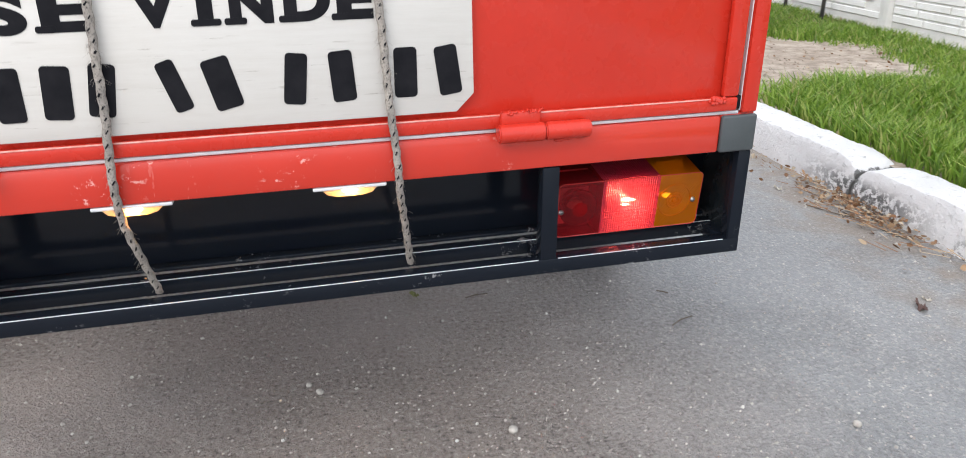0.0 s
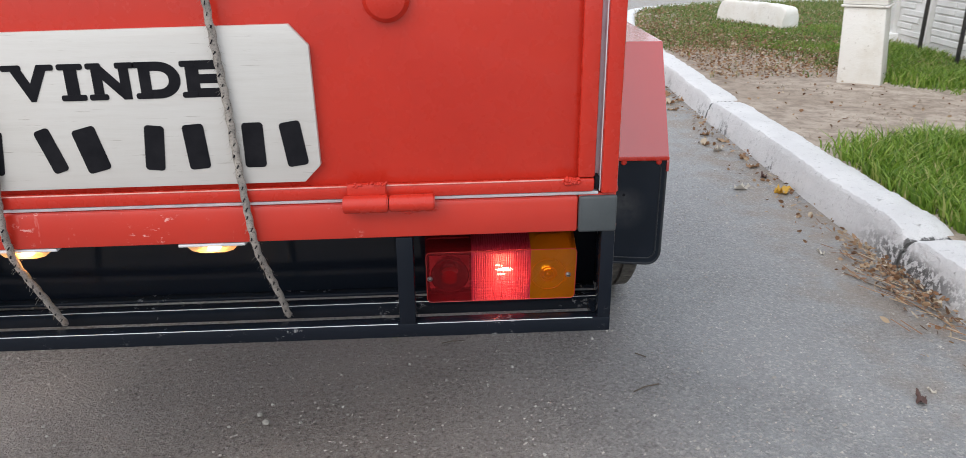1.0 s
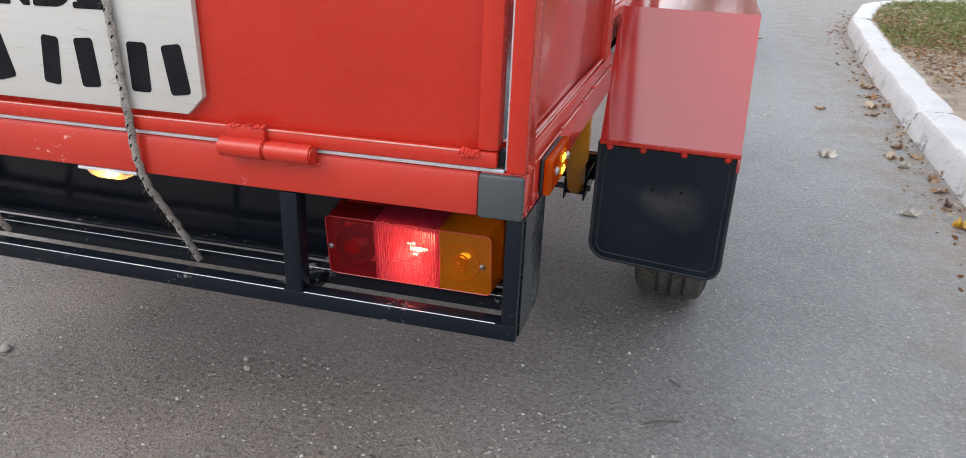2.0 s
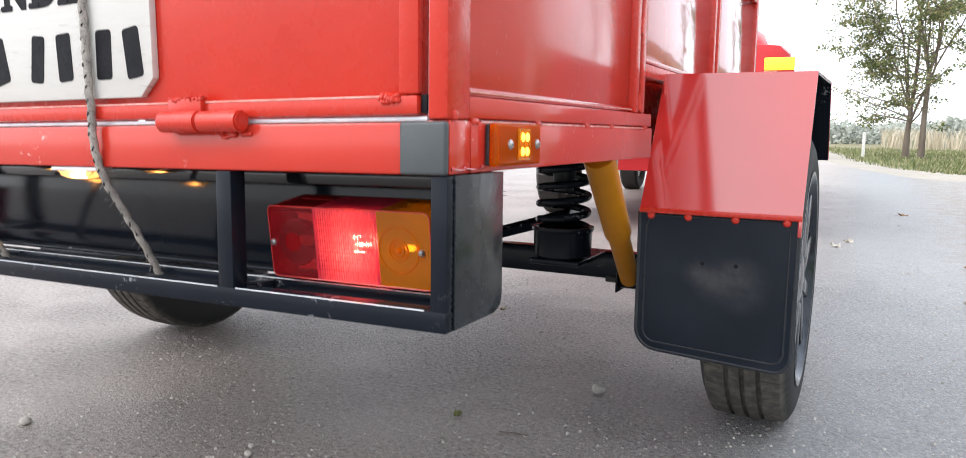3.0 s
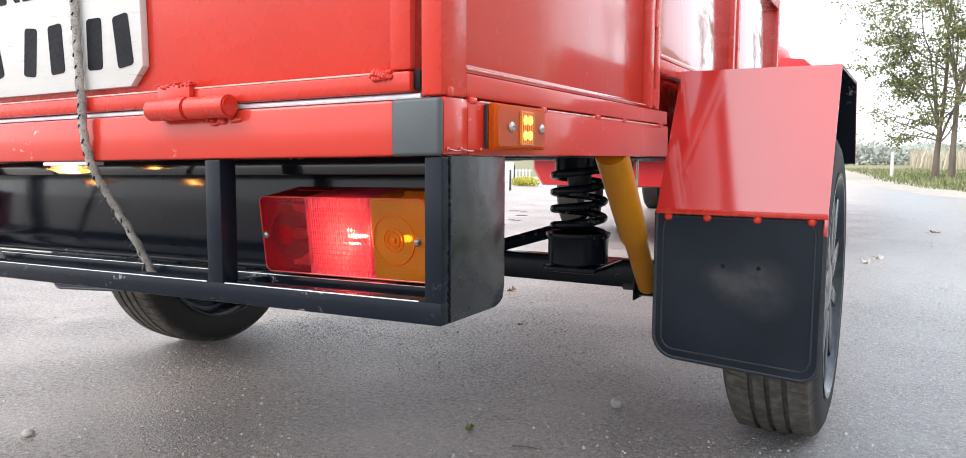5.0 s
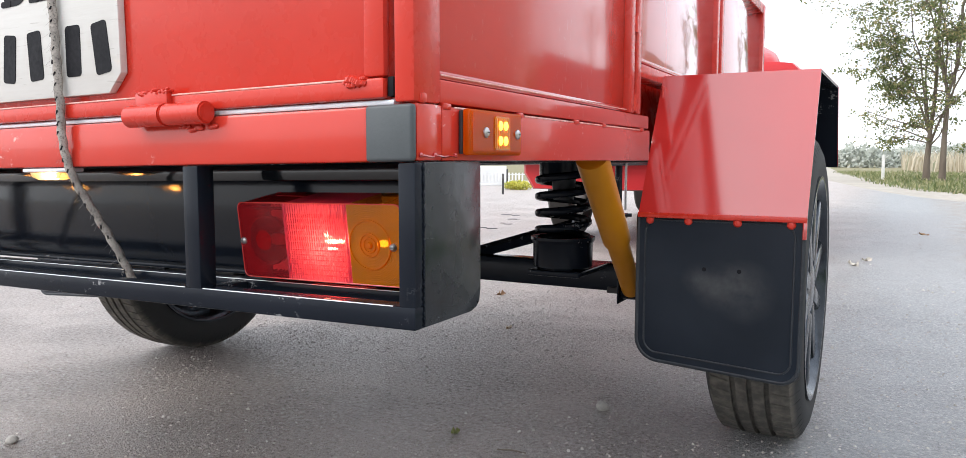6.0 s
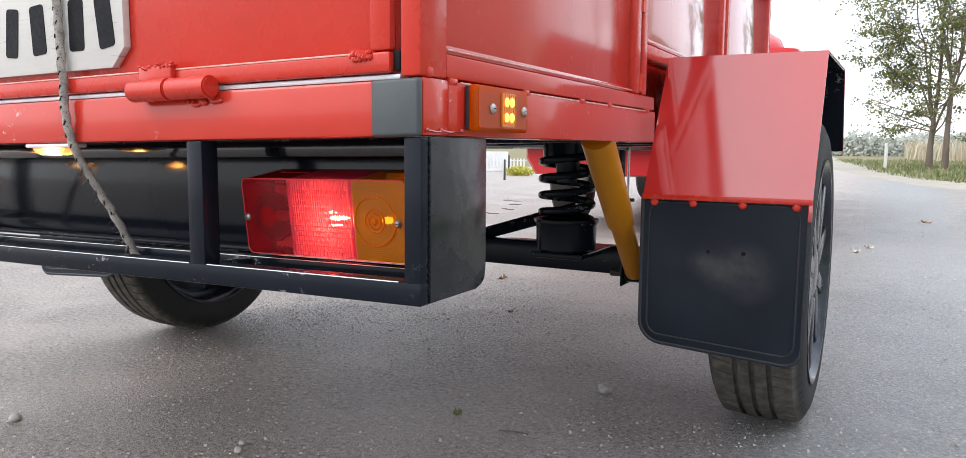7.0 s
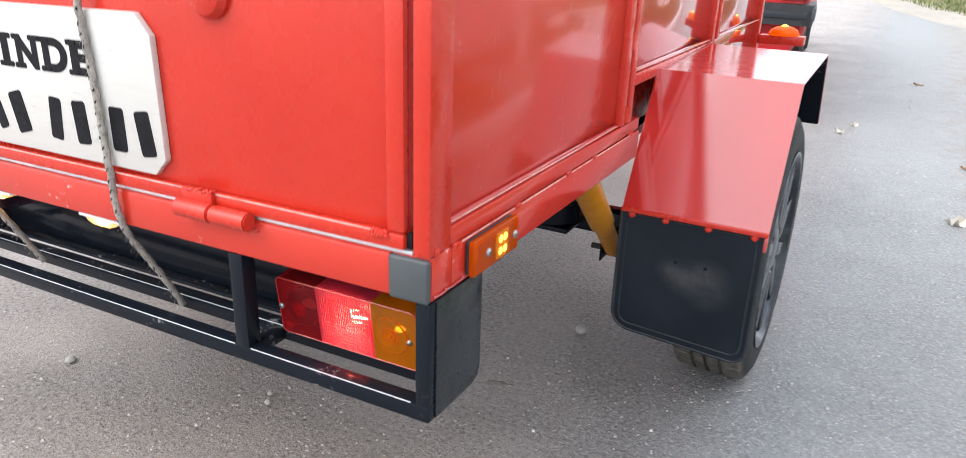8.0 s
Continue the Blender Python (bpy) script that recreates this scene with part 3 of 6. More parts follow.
def rear_end():
    part("rear_beam", B((XL + 0.046, 0.0, 0.482), (-0.046, 0.042, 0.5265), 0.003), RED_WORN, trailer)
    for s in (0, 1):
        x0, x1 = (-0.0455, 0.0) if not s else (XL, XL + 0.0455)
        part("corner_cap", B((x0, -0.0035, 0.482), (x1, 0.0042, 0.527), 0.003, 3), CAP_GREY, trailer, "grey square plastic tube cap")
        part("corner_block", B((x0 + 0.0003, 0.0045, 0.4824), (x1 - 0.0003, 0.0422, 0.5282), 0.002), RED_WORN, trailer)
    for s in (0, 1):
        x0, x1 = (-0.0195, 0.0) if not s else (XL, XL + 0.0195)
        part("corner_post", B((x0, 0.0, 0.5285), (x1, 0.04, TOP), 0.003), RED, trailer)
        part("zinc_strip", B(((-0.0212 if not s else XL + 0.0198), 0.0045, 0.531), ((-0.0198 if not s else XL + 0.0212), 0.036, TOP - 0.01), 0.0004), SEAL, trailer, "bare zinc edge strip")
    part("zinc_strip", B((XL + 0.03, 0.004, 0.5272), (-0.022, 0.03, 0.5312), 0.001), SEAL, trailer, "bare zinc edge strip")
    # tailgate with its folded border
    gate = part("tailgate", B((XL + 0.028, 0.008, 0.5325), (-0.028, 0.020, TOP - 0.005), 0.002), RED, trailer)
    part("gate_rail", B((XL + 0.028, -0.002, 0.5325), (-0.028, 0.0075, 0.549), 0.003), RED, gate)
    part("gate_rail", B((XL + 0.028, -0.002, TOP - 0.03), (-0.028, 0.0075, TOP - 0.005), 0.003), RED, gate)
    for x in (-0.0275, XL + 0.0275):
        lo, hi = (x - 0.0205, x) if x > CX else (x, x + 0.0205)
        part("gate_stile", B((lo, -0.0015, 0.5495), (hi, 0.0075, TOP - 0.031), 0.003), RED, gate)
    part("pale_edge", B((XL + 0.05, -0.0024, 0.5474), (-0.05, -0.0008, 0.5490), 0.0005), PALE_EDGE, gate, "pale strip along the edge")
    # black strip added for the shade inside the open gap
    part("gap_shade", B((-0.0276, 0.003, 0.5338), (-0.0216, 0.02, 0.5495), 0.001), INK, gate, "black strip standing in for the shaded gap")
    bm = bmesh.new()
    for k in range(16):
        a = k * 2.4
        bmesh.ops.create_icosphere(bm, subdivisions=1, radius=0.0022 + 0.001 * (k % 3), matrix=pose(-0.047 - 0.0011 * k + 0.002 * math.sin(a), -0.0025, 0.5465 + 0.0025 * math.cos(a * 1.7)))
    tagged(part("weld_bead", bm, RED, gate), kind="stuff")
    # round painted boss
    bm = bmesh.new()
    spin(bm, [(0.0, 0.0), (0.0, 0.026), (-0.004, 0.026), (-0.011, 0.021), (-0.014, 0.013), (-0.015, 0.0)], (-0.262, 0.0075, 0.757), "y", 32)
    part("round_boss", bm, RED, gate, "red painted round boss")
    # hinges
    for sx in (1, -1):
        def X(x):
            return x if sx > 0 else mir(x)
        cx = X(-0.2685)
        bm = bmesh.new()
        for a, b, r in ((-0.053, -0.0004, 0.0106), (0.0004, 0.053, 0.0102)):
            b2 = bmesh.new()
            rod(b2, (cx + a, -0.0110, 0.5292), (cx + b, -0.0110, 0.5292), r, seg=20)
            bmesh.ops.bevel(b2, geom=[e for e in b2.edges if abs(e.verts[0].co.x - e.verts[1].co.x) < 1e-6], offset=0.0016, segments=2, affect="EDGES")
            merge(bm, b2)
        hinge = part("hinge", bm, RED, trailer, "red painted barrel hinge")
        bm = bmesh.new()
        box(bm, (cx - 0.049 if sx > 0 else cx + 0.004, -0.0085, 0.534), (cx - 0.003 if sx > 0 else cx + 0.048, 0.0, 0.5525), 0.003)
        part("hinge_leaf", bm, RED, hinge)
        bm = bmesh.new()
        rng = random.Random(31)
        for k in range(40):
            bmesh.ops.create_icosphere(bm, subdivisions=2, radius=rng.uniform(0.0011, 0.0024), matrix=pose(cx + sx * rng.uniform(-0.050, -0.002), rng.uniform(-0.008, -0.003), 0.5512 + rng.gauss(0, 0.0011), 0, 0, rng.uniform(0, 90)) @ Matrix.Diagonal((rng.uniform(1.0, 2.2), 0.8, rng.uniform(0.7, 1.1), 1)))
        for k in range(22):
            bmesh.ops.create_icosphere(bm, subdivisions=2, radius=rng.uniform(0.0012, 0.0030), matrix=pose(cx + sx * rng.uniform(0.004, 0.052), -0.0012, 0.5172 + rng.gauss(0, 0.0016)) @ Matrix.Diagonal((rng.uniform(1.0, 2.4), 0.8, 0.9, 1)))
        tagged(part("weld_bead", bm, RED, hinge), kind="stuff")


SAG[0] = 0.0175
rear_end()


def corner_weld():
    bm = bmesh.new()
    sweep(bm, [(0.0009, 0.006 + 0.0064 * k, 0.4862 + 0.0006 * math.sin(k * 1.9)) for k in range(10)], 0.0009, 6)
    for y in (0.008, 0.029, 0.062):
        bmesh.ops.create_icosphere(bm, subdivisions=2, radius=0.0019, matrix=pose(0.0006, y, 0.4872))
    tagged(part("weld_bead", bm, RED_FLAT, trailer), kind="stuff")


corner_weld()


def lower_frame():
    """The black light frame that hangs below the rear beam."""
    t = 0.0205
    frame_ob = part("light_frame", B((XL, 0.0, 0.3465), (0.0, t, 0.3655), 0.0018, 2), BLACK, trailer, "black square tube light frame")
    for x in (-0.0205, -0.2645, mir(-0.2645) - t, XL):
        w0, w1 = (0.004 if x == -0.0205 else 0.0), (0.004 if x == XL else 0.0)
        part("frame_post", B((x + w0, 0.0004, 0.3642), (x + t - w1, t, 0.4815), 0.0018, 2), BLACK, frame_ob)
    part("back_tube", B((XL + 0.004, 0.062, 0.3465), (-0.004, 0.082, 0.3655), 0.0018, 2), BLACK, frame_ob)
    for x in (-0.0205, -0.2645, mir(-0.2645) - t, XL):
        part("cross_tube", B((x + 0.001, t + 0.0005, 0.348), (x + t - 0.001, 0.0615, 0.364), 0.002), BLACK, frame_ob)
    # thin bright rods stand in for sky highlights along the upper edges
    posts = (XL, mir(-0.2645) - t, -0.2645, -0.0205)
    for x0, x1 in zip(posts, posts[1:]):
        part("edge_glint", R((x0 + t + 0.002, 0.0012, 0.3651), (x1 - 0.002, 0.0012, 0.3651), 0.0006, seg=8), SEAL, frame_ob, "bright strip for the sky highlight")
    part("edge_glint", R((XL + 0.006, 0.0630, 0.3651), (-0.006, 0.0630, 0.3651), 0.0005, seg=8), SEAL, frame_ob, "bright strip for the sky highlight")
    # sheet behind the lamps
    part("back_sheet", B((XL + 0.004, 0.101, 0.3665), (-0.004, 0.104, 0.4815), 0.001), BLACK_PANEL, frame_ob, "glossy black sheet")
    part("upper_rail", B((XL + 0.004, 0.0705, 0.4655), (-0.004, 0.1005, 0.4812), 0.0015), BLACK_GLOSS, frame_ob, "shiny black upper rail")
    part("sheet_lip", B((XL + 0.02, 0.0825, 0.3665), (-0.006, 0.1005, 0.3715), 0.002), BLACK, frame_ob)
    # gusset on each side, with its rounded lower front corner
    for s in (0, 1):
        x0, x1 = (-0.004, 0.0015) if not s else (XL - 0.0015, XL + 0.004)
        o = [(0.0125, 0.3475), (0.088, 0.3475), (0.098, 0.3505), (0.1035, 0.355), (0.105, 0.366), (0.105, 0.4815), (0.0125, 0.4815)]
        part("gusset", S(o, x0, x1, "x", 0.0008), GUSSET_BLACK, frame_ob, "black steel side sheet")
    bm = bmesh.new()
    for k in range(44):
        bmesh.ops.create_icosphere(bm, subdivisions=1, radius=0.0006 + 0.0005 * ((k * 5) % 4) / 3, matrix=pose(0.0009, 0.0118 + 0.0006 * math.sin(k * 1.7), 0.349 + 0.003 * k + 0.0012 * math.sin(k * 2.9)) @ Matrix.Diagonal((1, 1, 1.9, 1)))
    tagged(part("weld_bead", bm, BLACK, frame_ob), kind="stuff")


lower_frame()


def tail_lamp(side):
    """Three-part tail lamp: red reflector, lit red middle, amber indicator; its face leans forward a little."""
    def X(x):
        return x if side > 0 else mir(x)
    z0, z1, y0, y1 = 0.3725, 0.4455, 0.0405, 0.094
    zm = (z0 + z1) / 2
    cuts = (-0.231, -0.1735, -0.0975, -0.0395)
    lo, hi = min(X(cuts[0]), X(cuts[3])), max(X(cuts[0]), X(cuts[3]))

    def fit_part(name, bm, material, parent, label="", smooth=30.0):
        for v in bm.verts:
            v.co.y -= 0.122 * (v.co.z - zm) * min(1.0, max(0.0, (y1 - v.co.y) / (y1 - y0)))
        return part(name, bm, material, parent, label, smooth)

    def disc(profile, c, seg=32):
        bm = bmesh.new()
        spin(bm, profile, c, "y", seg)
        return bm
    lamp = part("tail_lamp", B((lo - 0.002, y1 - 0.003, z0 - 0.002), (hi + 0.002, y1 + 0.0055, z1 + 0.007), 0.003), DARK_PLASTIC, trailer, "red and amber tail lamp")
    centres = (-0.2015, -0.1355, -0.0748)
    for i, name in enumerate(("red_lens", "lit_lens", "amber_lens")):
        a, b = sorted((X(cuts[i]), X(cuts[i + 1])))
        c = (X(centres[i]), y0 - 0.0002, zm)
        first, last = (0, 2) if side > 0 else (2, 0)
        radii = [0.006 if i == first else 0.0008, 0.006 if i == last else 0.0008, 0.006 if i == last else 0.0008, 0.006 if i == first else 0.0008]
        # a shell open at the back, its sides flaring towards the base
        bm = bmesh.new()
        slab(bm, rounded(a, z0, b, z1, radii, 4), y0, y1 - 0.004, "y")
        back = y1 - 0.0045
        for v in bm.verts:
            if v.co.y > back:
                v.co.z += 0.008 if v.co.z > zm else -0.003
                v.co.x += 0.003 if v.co.x > hi - 0.007 else (-0.003 if v.co.x < lo + 0.007 else 0)
        bmesh.ops.delete(bm, geom=[f for f in bm.faces if all(v.co.y > back for v in f.verts)], context="FACES")
        if i == 0:
            m = lens("ringed_red_lens", (0.92, 0.05, 0.065), 0.84, (c[0], 0, zm), solid=0.14, depth=0.00005)
        elif i == 1:
            m = LENS_LIT
        else:
            m = lens("ringed_amber_lens", (1.0, 0.30, 0.006), 0.74, (c[0], 0, zm), gap=0.0017, solid=0.30, depth=0.00007)
        shell = fit_part(name, bm, m, lamp, smooth=25)
        part("reflector", B((a + 0.002, y1 - 0.0055, z0 + 0.003), (b - 0.002, y1 - 0.0035, z1 - 0.003), 0.001), STEEL if i == 1 else PALE_PLASTIC, lamp, "bright reflector plate" if i == 1 else "pale reflector plate")
        if i < 2:
            fit_part("hood", B((a + 0.001, y0 + 0.006, z1 - 0.0065), (b - 0.001, y1 - 0.006, z1 - 0.0045), 0.0005), DARK_PLASTIC if i == 0 else STEEL, lamp)
        if i == 1:
            # ribs across the lower part, rows of small prisms over the upper part
            bm = bmesh.new()
            for k in range(6):
                z = z0 + 0.006 + k * 0.0046
                box(bm, (a + 0.003, y0 - 0.0006, z - 0.0006), (b - 0.003, y0 + 0.0004, z + 0.0006), 0.0006, 1)
            tagged(fit_part("ribbing", bm, m, shell), kind="stuff")
            bm = bmesh.new()
            for r in range(6):
                z = z0 + 0.0345 + r * 0.0054
                for k in range(27):
                    x = a + 0.0045 + k * (b - a - 0.009) / 26
                    box(bm, (x - 0.0004, y0 - 0.0005, z - 0.0018), (x + 0.0004, y0 + 0.0003, z + 0.0018), 0.0, 1)
            tagged(fit_part("prism_relief", bm, m, shell), kind="stuff")
            for u in (a + 0.0022, b - 0.0022):
                fit_part("lens_border", B((u - 0.0008, y0 - 0.0007, zm - 0.034), (u + 0.0008, y0 + 0.0004, zm + 0.034), 0.0004, 1), m, shell)
            bm = bmesh.new()
            # filament with its two posts
            for du, dw, half, r in ((0.0, 0.0, 0.0085, 0.0017), (-0.0075, 0.0065, 0.0022, 0.0013), (-0.004, -0.0068, 0.0034, 0.0013)):
                bmesh.ops.create_uvsphere(bm, u_segments=12, v_segments=8, radius=1.0, matrix=pose(X(-0.130) + du, y0 + 0.024, zm + dw) @ Matrix.Diagonal((half, r, r, 1)))
            part("lit_bulb", bm, BULB, lamp, "lit clear filament bulb")
            continue
        bm = bmesh.new()
        for r in (0.0066, 0.0104, 0.0222) if i == 2 else (0.0044, 0.0066, 0.0088):
            spin(bm, [(-0.0009, r - 0.0006), (-0.0009, r + 0.0003), (0.0006, r + 0.0009), (0.0006, r - 0.0009)], c, "y", 40)
        if i == 2:
            for v in bm.verts:
                v.co.x = min(max(v.co.x, a + 0.0008), b - 0.0008)
        tagged(fit_part("ring_relief", bm, m, shell), kind="stuff")
        fit_part("lens_boss", disc([(-0.0025, 0.0), (-0.002, 0.0022), (0.0005, 0.0035), (0.0005, 0.0)], c, 20), m, shell)
        # deep bowl behind the lens, with its bulb and holder
        wide = 0.0235 if i == 0 else 0.0225
        fit_part("reflector_cup", disc([(0.008, wide), (0.026, wide * 0.86), (0.040, 0.012), (0.041, 0.0), (0.042, 0.0), (0.042, 0.013), (0.028, wide * 0.9), (0.008, wide + 0.0014)], c, 36), BOWL if i == 0 else BRASS, lamp, "dull dark bowl" if i == 0 else "brassy reflector bowl")
        fit_part("bulb_holder", disc([(0.030, 0.0), (0.030, 0.008), (0.041, 0.009), (0.041, 0.0)], c, 20), IRON, lamp)
        bm = bmesh.new()
        bmesh.ops.create_uvsphere(bm, u_segments=12, v_segments=8, radius=0.0075 if i == 0 else 0.0042, matrix=pose(c[0], y0 + 0.024, c[2]) @ Matrix.Diagonal((1.5, 1, 0.8, 1)))
        part("bulb", bm, LENS_CLEAR if i == 0 else AMBER_BULB, lamp)
        xs = X(-0.2268) if i == 0 else X(-0.0492)
        screw = fit_part("screw", disc([(-0.0032, 0.0), (-0.0028, 0.002), (-0.001, 0.0034), (0.0008, 0.0036), (0.0008, 0.0)], (xs, y0 - 0.0005, zm - 0.001), 16), STEEL, lamp, "cross-head steel screw")
        fit_part("screw_slot", B((xs - 0.0016, y0 - 0.0043, zm - 0.0014), (xs + 0.0016, y0 - 0.0036, zm - 0.0006), 0, 1), IRON, screw)
    # bead round the face of the lenses
    o = rounded(lo, z0, hi, z1, 0.006, 4)
    bm = bmesh.new()
    sweep(bm, [(u, y0 + 0.0002, v) for u, v in o] + [(o[0][0], y0 + 0.0002, o[0][1])], 0.0006, 6)
    fit_part("lens_bead", bm, LENS_EDGE, lamp)
    for x, y in ((X(cuts[1]), y1 - 0.014), (X(cuts[2]), y0 + 0.026)):
        part("partition", B((x - 0.0008, y, z0 + 0.001), (x + 0.0008, y1 - 0.004, z1 - 0.001), 0), LENS_RED, lamp)
    return lamp


BOWL = surface("dull_bowl", (0.018, 0.014, 0.013), (0.03, 0.022, 0.02), 60, (0.25, 0.4), bump=0.05, bscale=200)
BRASS = surface("brassy_bowl", (0.24, 0.15, 0.07), (0.17, 0.11, 0.05), 60, (0.25, 0.4), 0.6, 0.05, 200)
PALE_PLASTIC = surface("pale_plastic", (0.8, 0.78, 0.74), (0.7, 0.68, 0.64), 40, (0.3, 0.5), bump=0.05, bscale=200)
tail_lamp(1)
tail_lamp(-1)


def plate_lamp(x):
    """Clear number plate lamp under the rear beam, lit."""
    lamp = part("plate_lamp", B((x - 0.040, 0.002, 0.4772), (x + 0.040, 0.022, 0.4815), 0.0015), SEAL, trailer, "clear number plate lamp, lit")
    o = [(x - 0.03, 0.477), (x - 0.024, 0.4715), (x - 0.014, 0.469), (x + 0.014, 0.469), (x + 0.024, 0.4715), (x + 0.03, 0.477)]
    part("clear_lens", S(o, 0.0035, 0.0205, "y", 0.001), LENS_CLEAR, lamp)
    bm = bmesh.new()
    bmesh.ops.create_uvsphere(bm, u_segments=12, v_segments=8, radius=0.0036, matrix=pose(x, 0.012, 0.4733) @ Matrix.Diagonal((2.2, 1, 0.8, 1)))
    part("lit_bulb", bm, BULB_WARM, lamp)


plate_lamp(-0.484)
plate_lamp(-0.707)


def side_wall(side):
    """Side boards: bottom rail, recessed sheets between posts."""
    def bx(x0, x1, y0, y1, z0, z1, bev=0.003):
        a, b = (x0, x1) if side > 0 else (mir(x1), mir(x0))
        return B((a, y0, z0), (b, y1, z1), bev)
    arch0, arch1 = 0.642, 1.185
    wall = part("side_rail", bx(-0.042, -0.0005, 0.0425, arch0, 0.4825, 0.5275, 0.0012), RED_SIDE, trailer)
    part("side_rail", bx(-0.042, -0.0005, arch1, FRONT, 0.4825, 0.5255), RED_WORN, wall)
    part("lower_board", bx(-0.034, -0.0012, 0.0405, arch0 - 0.004, 0.5300, 0.549, 0.0012), RED_SIDE, wall)
    part("lower_board", bx(-0.034, -0.002, arch1 + 0.004, FRONT, 0.5292, 0.549), RED, wall)
    part("arch_rail", bx(-0.034, -0.002, 0.5945, 1.1495, 0.604, 0.624), RED, wall)
    part("arch_liner", bx(-0.047, -0.043, arch0 - 0.02, arch1 + 0.02, 0.484, 0.62, 0.001), RED, wall)
    part("rail_end", bx(-0.041, -0.001, arch0 - 0.0005, arch0 + 0.003, 0.4835, 0.5245, 0.001), RED, wall)
    for y0, y1 in ((0.043, 0.056), (0.185, 0.197), (0.335, 0.350), (0.432, 0.444), (0.595, 0.611)):
        part("weld_seam", bx(-0.006, 0.0008, y0, y1, 0.5245, 0.5302, 0.0016), RED, wall)
    posts = ((0.541, 0.563), (0.573, 0.594), (1.105, 1.127), (1.150, 1.172), (FRONT - 0.032, FRONT - 0.002))
    for k, (y0, y1) in enumerate(posts):
        part("side_post", bx(-0.036, 0.0, y0, y1, 0.5495 if k in (0, 1, 4) else 0.6245, TOP), RED, wall)
    spans = ((0.0405, 0.5405, 0.5495), (0.5945, 1.1045, 0.6245), (1.1725, FRONT - 0.0325, 0.6245))
    for k, (y0, y1, z0) in enumerate(spans):
        part("side_sheet", bx(-0.022, -0.009, y0, y1, z0, TOP - 0.026, 0.001), RED_SIDE if k == 0 else RED_FLAT, wall)
        fold = part("sheet_fold", bx(-0.0088, -0.003, y0 + 0.002, y1 - 0.002, z0, z0 + 0.0075, 0.0034), RED_FLAT, wall)
        part("pale_edge", bx(-0.0038, -0.0024, y0 + 0.004, y1 - 0.004, z0 + 0.0030, z0 + 0.0044, 0.0005), PALE_EDGE, fold, "pale strip along the edge")
        part("top_rail", bx(-0.036, -0.001, y0, y1, TOP - 0.0255, TOP), RED, wall)
    part("front_board", bx(-0.022, -0.009, 1.1725, FRONT - 0.0325, 0.5495, 0.6235, 0.001), RED_FLAT, wall)
    part("hinge_pin", bx(-0.003, 0.0025, 0.008, 0.016, 0.528, 0.536, 0.002), RED, wall)
    for y0, y1 in ((0.062, 0.182), (0.20, 0.332), (0.353, 0.430), (0.446, 0.592)):
        part("pale_edge", bx(-0.0016, 0.0002, y0, y1, 0.5262, 0.5279, 0.0005), PALE_EDGE, wall, "pale strip along the edge")
    # pins between the posts
    for z in (0.565, 0.675):
        bm = bmesh.new()
        xx = -0.004 if side > 0 else mir(-0.004)
        rod(bm, (xx, 0.568, z - 0.012), (xx, 0.568, z + 0.012), 0.006, seg=12)
        part("hinge_pin", bm, RED, wall)


side_wall(1)
side_wall(-1)
part("front_wall", B((XL + 0.045, FRONT - 0.02, 0.5285), (-0.045, FRONT - 0.004, TOP), 0.002), RED_FLAT, trailer)
part("front_beam", B((XL + 0.045, FRONT - 0.043, 0.4825), (-0.045, FRONT - 0.001, 0.5265), 0.003), RED, trailer)
part("load_floor", B((XL + 0.043, 0.0435, 0.5), (-0.043, FRONT - 0.044, 0.5175), 0.001), BLACK, trailer)
for y in (0.43, 0.84, 1.26):
    part("floor_bearer", B((XL + 0.043, y, 0.4812), (-0.043, y + 0.04, 0.4993), 0.002), BLACK, trailer)
for x in (-0.40, XL + 0.36):
    part("floor_bearer", B((x, 0.106, 0.4795), (x + 0.04, FRONT - 0.045, 0.4985), 0.002), BLACK, trailer)


bm = bmesh.new()
sweep(bm, [(-0.44, 0.125, 0.466), (-0.37, 0.27, 0.452), (-0.29, 0.37, 0.446), (-0.24, 0.44, 0.458), (-0.23, 0.50, 0.474)], 0.0042, 8)
part("lamp_cable", bm, RUBBER, trailer, "black sagging lamp cable")


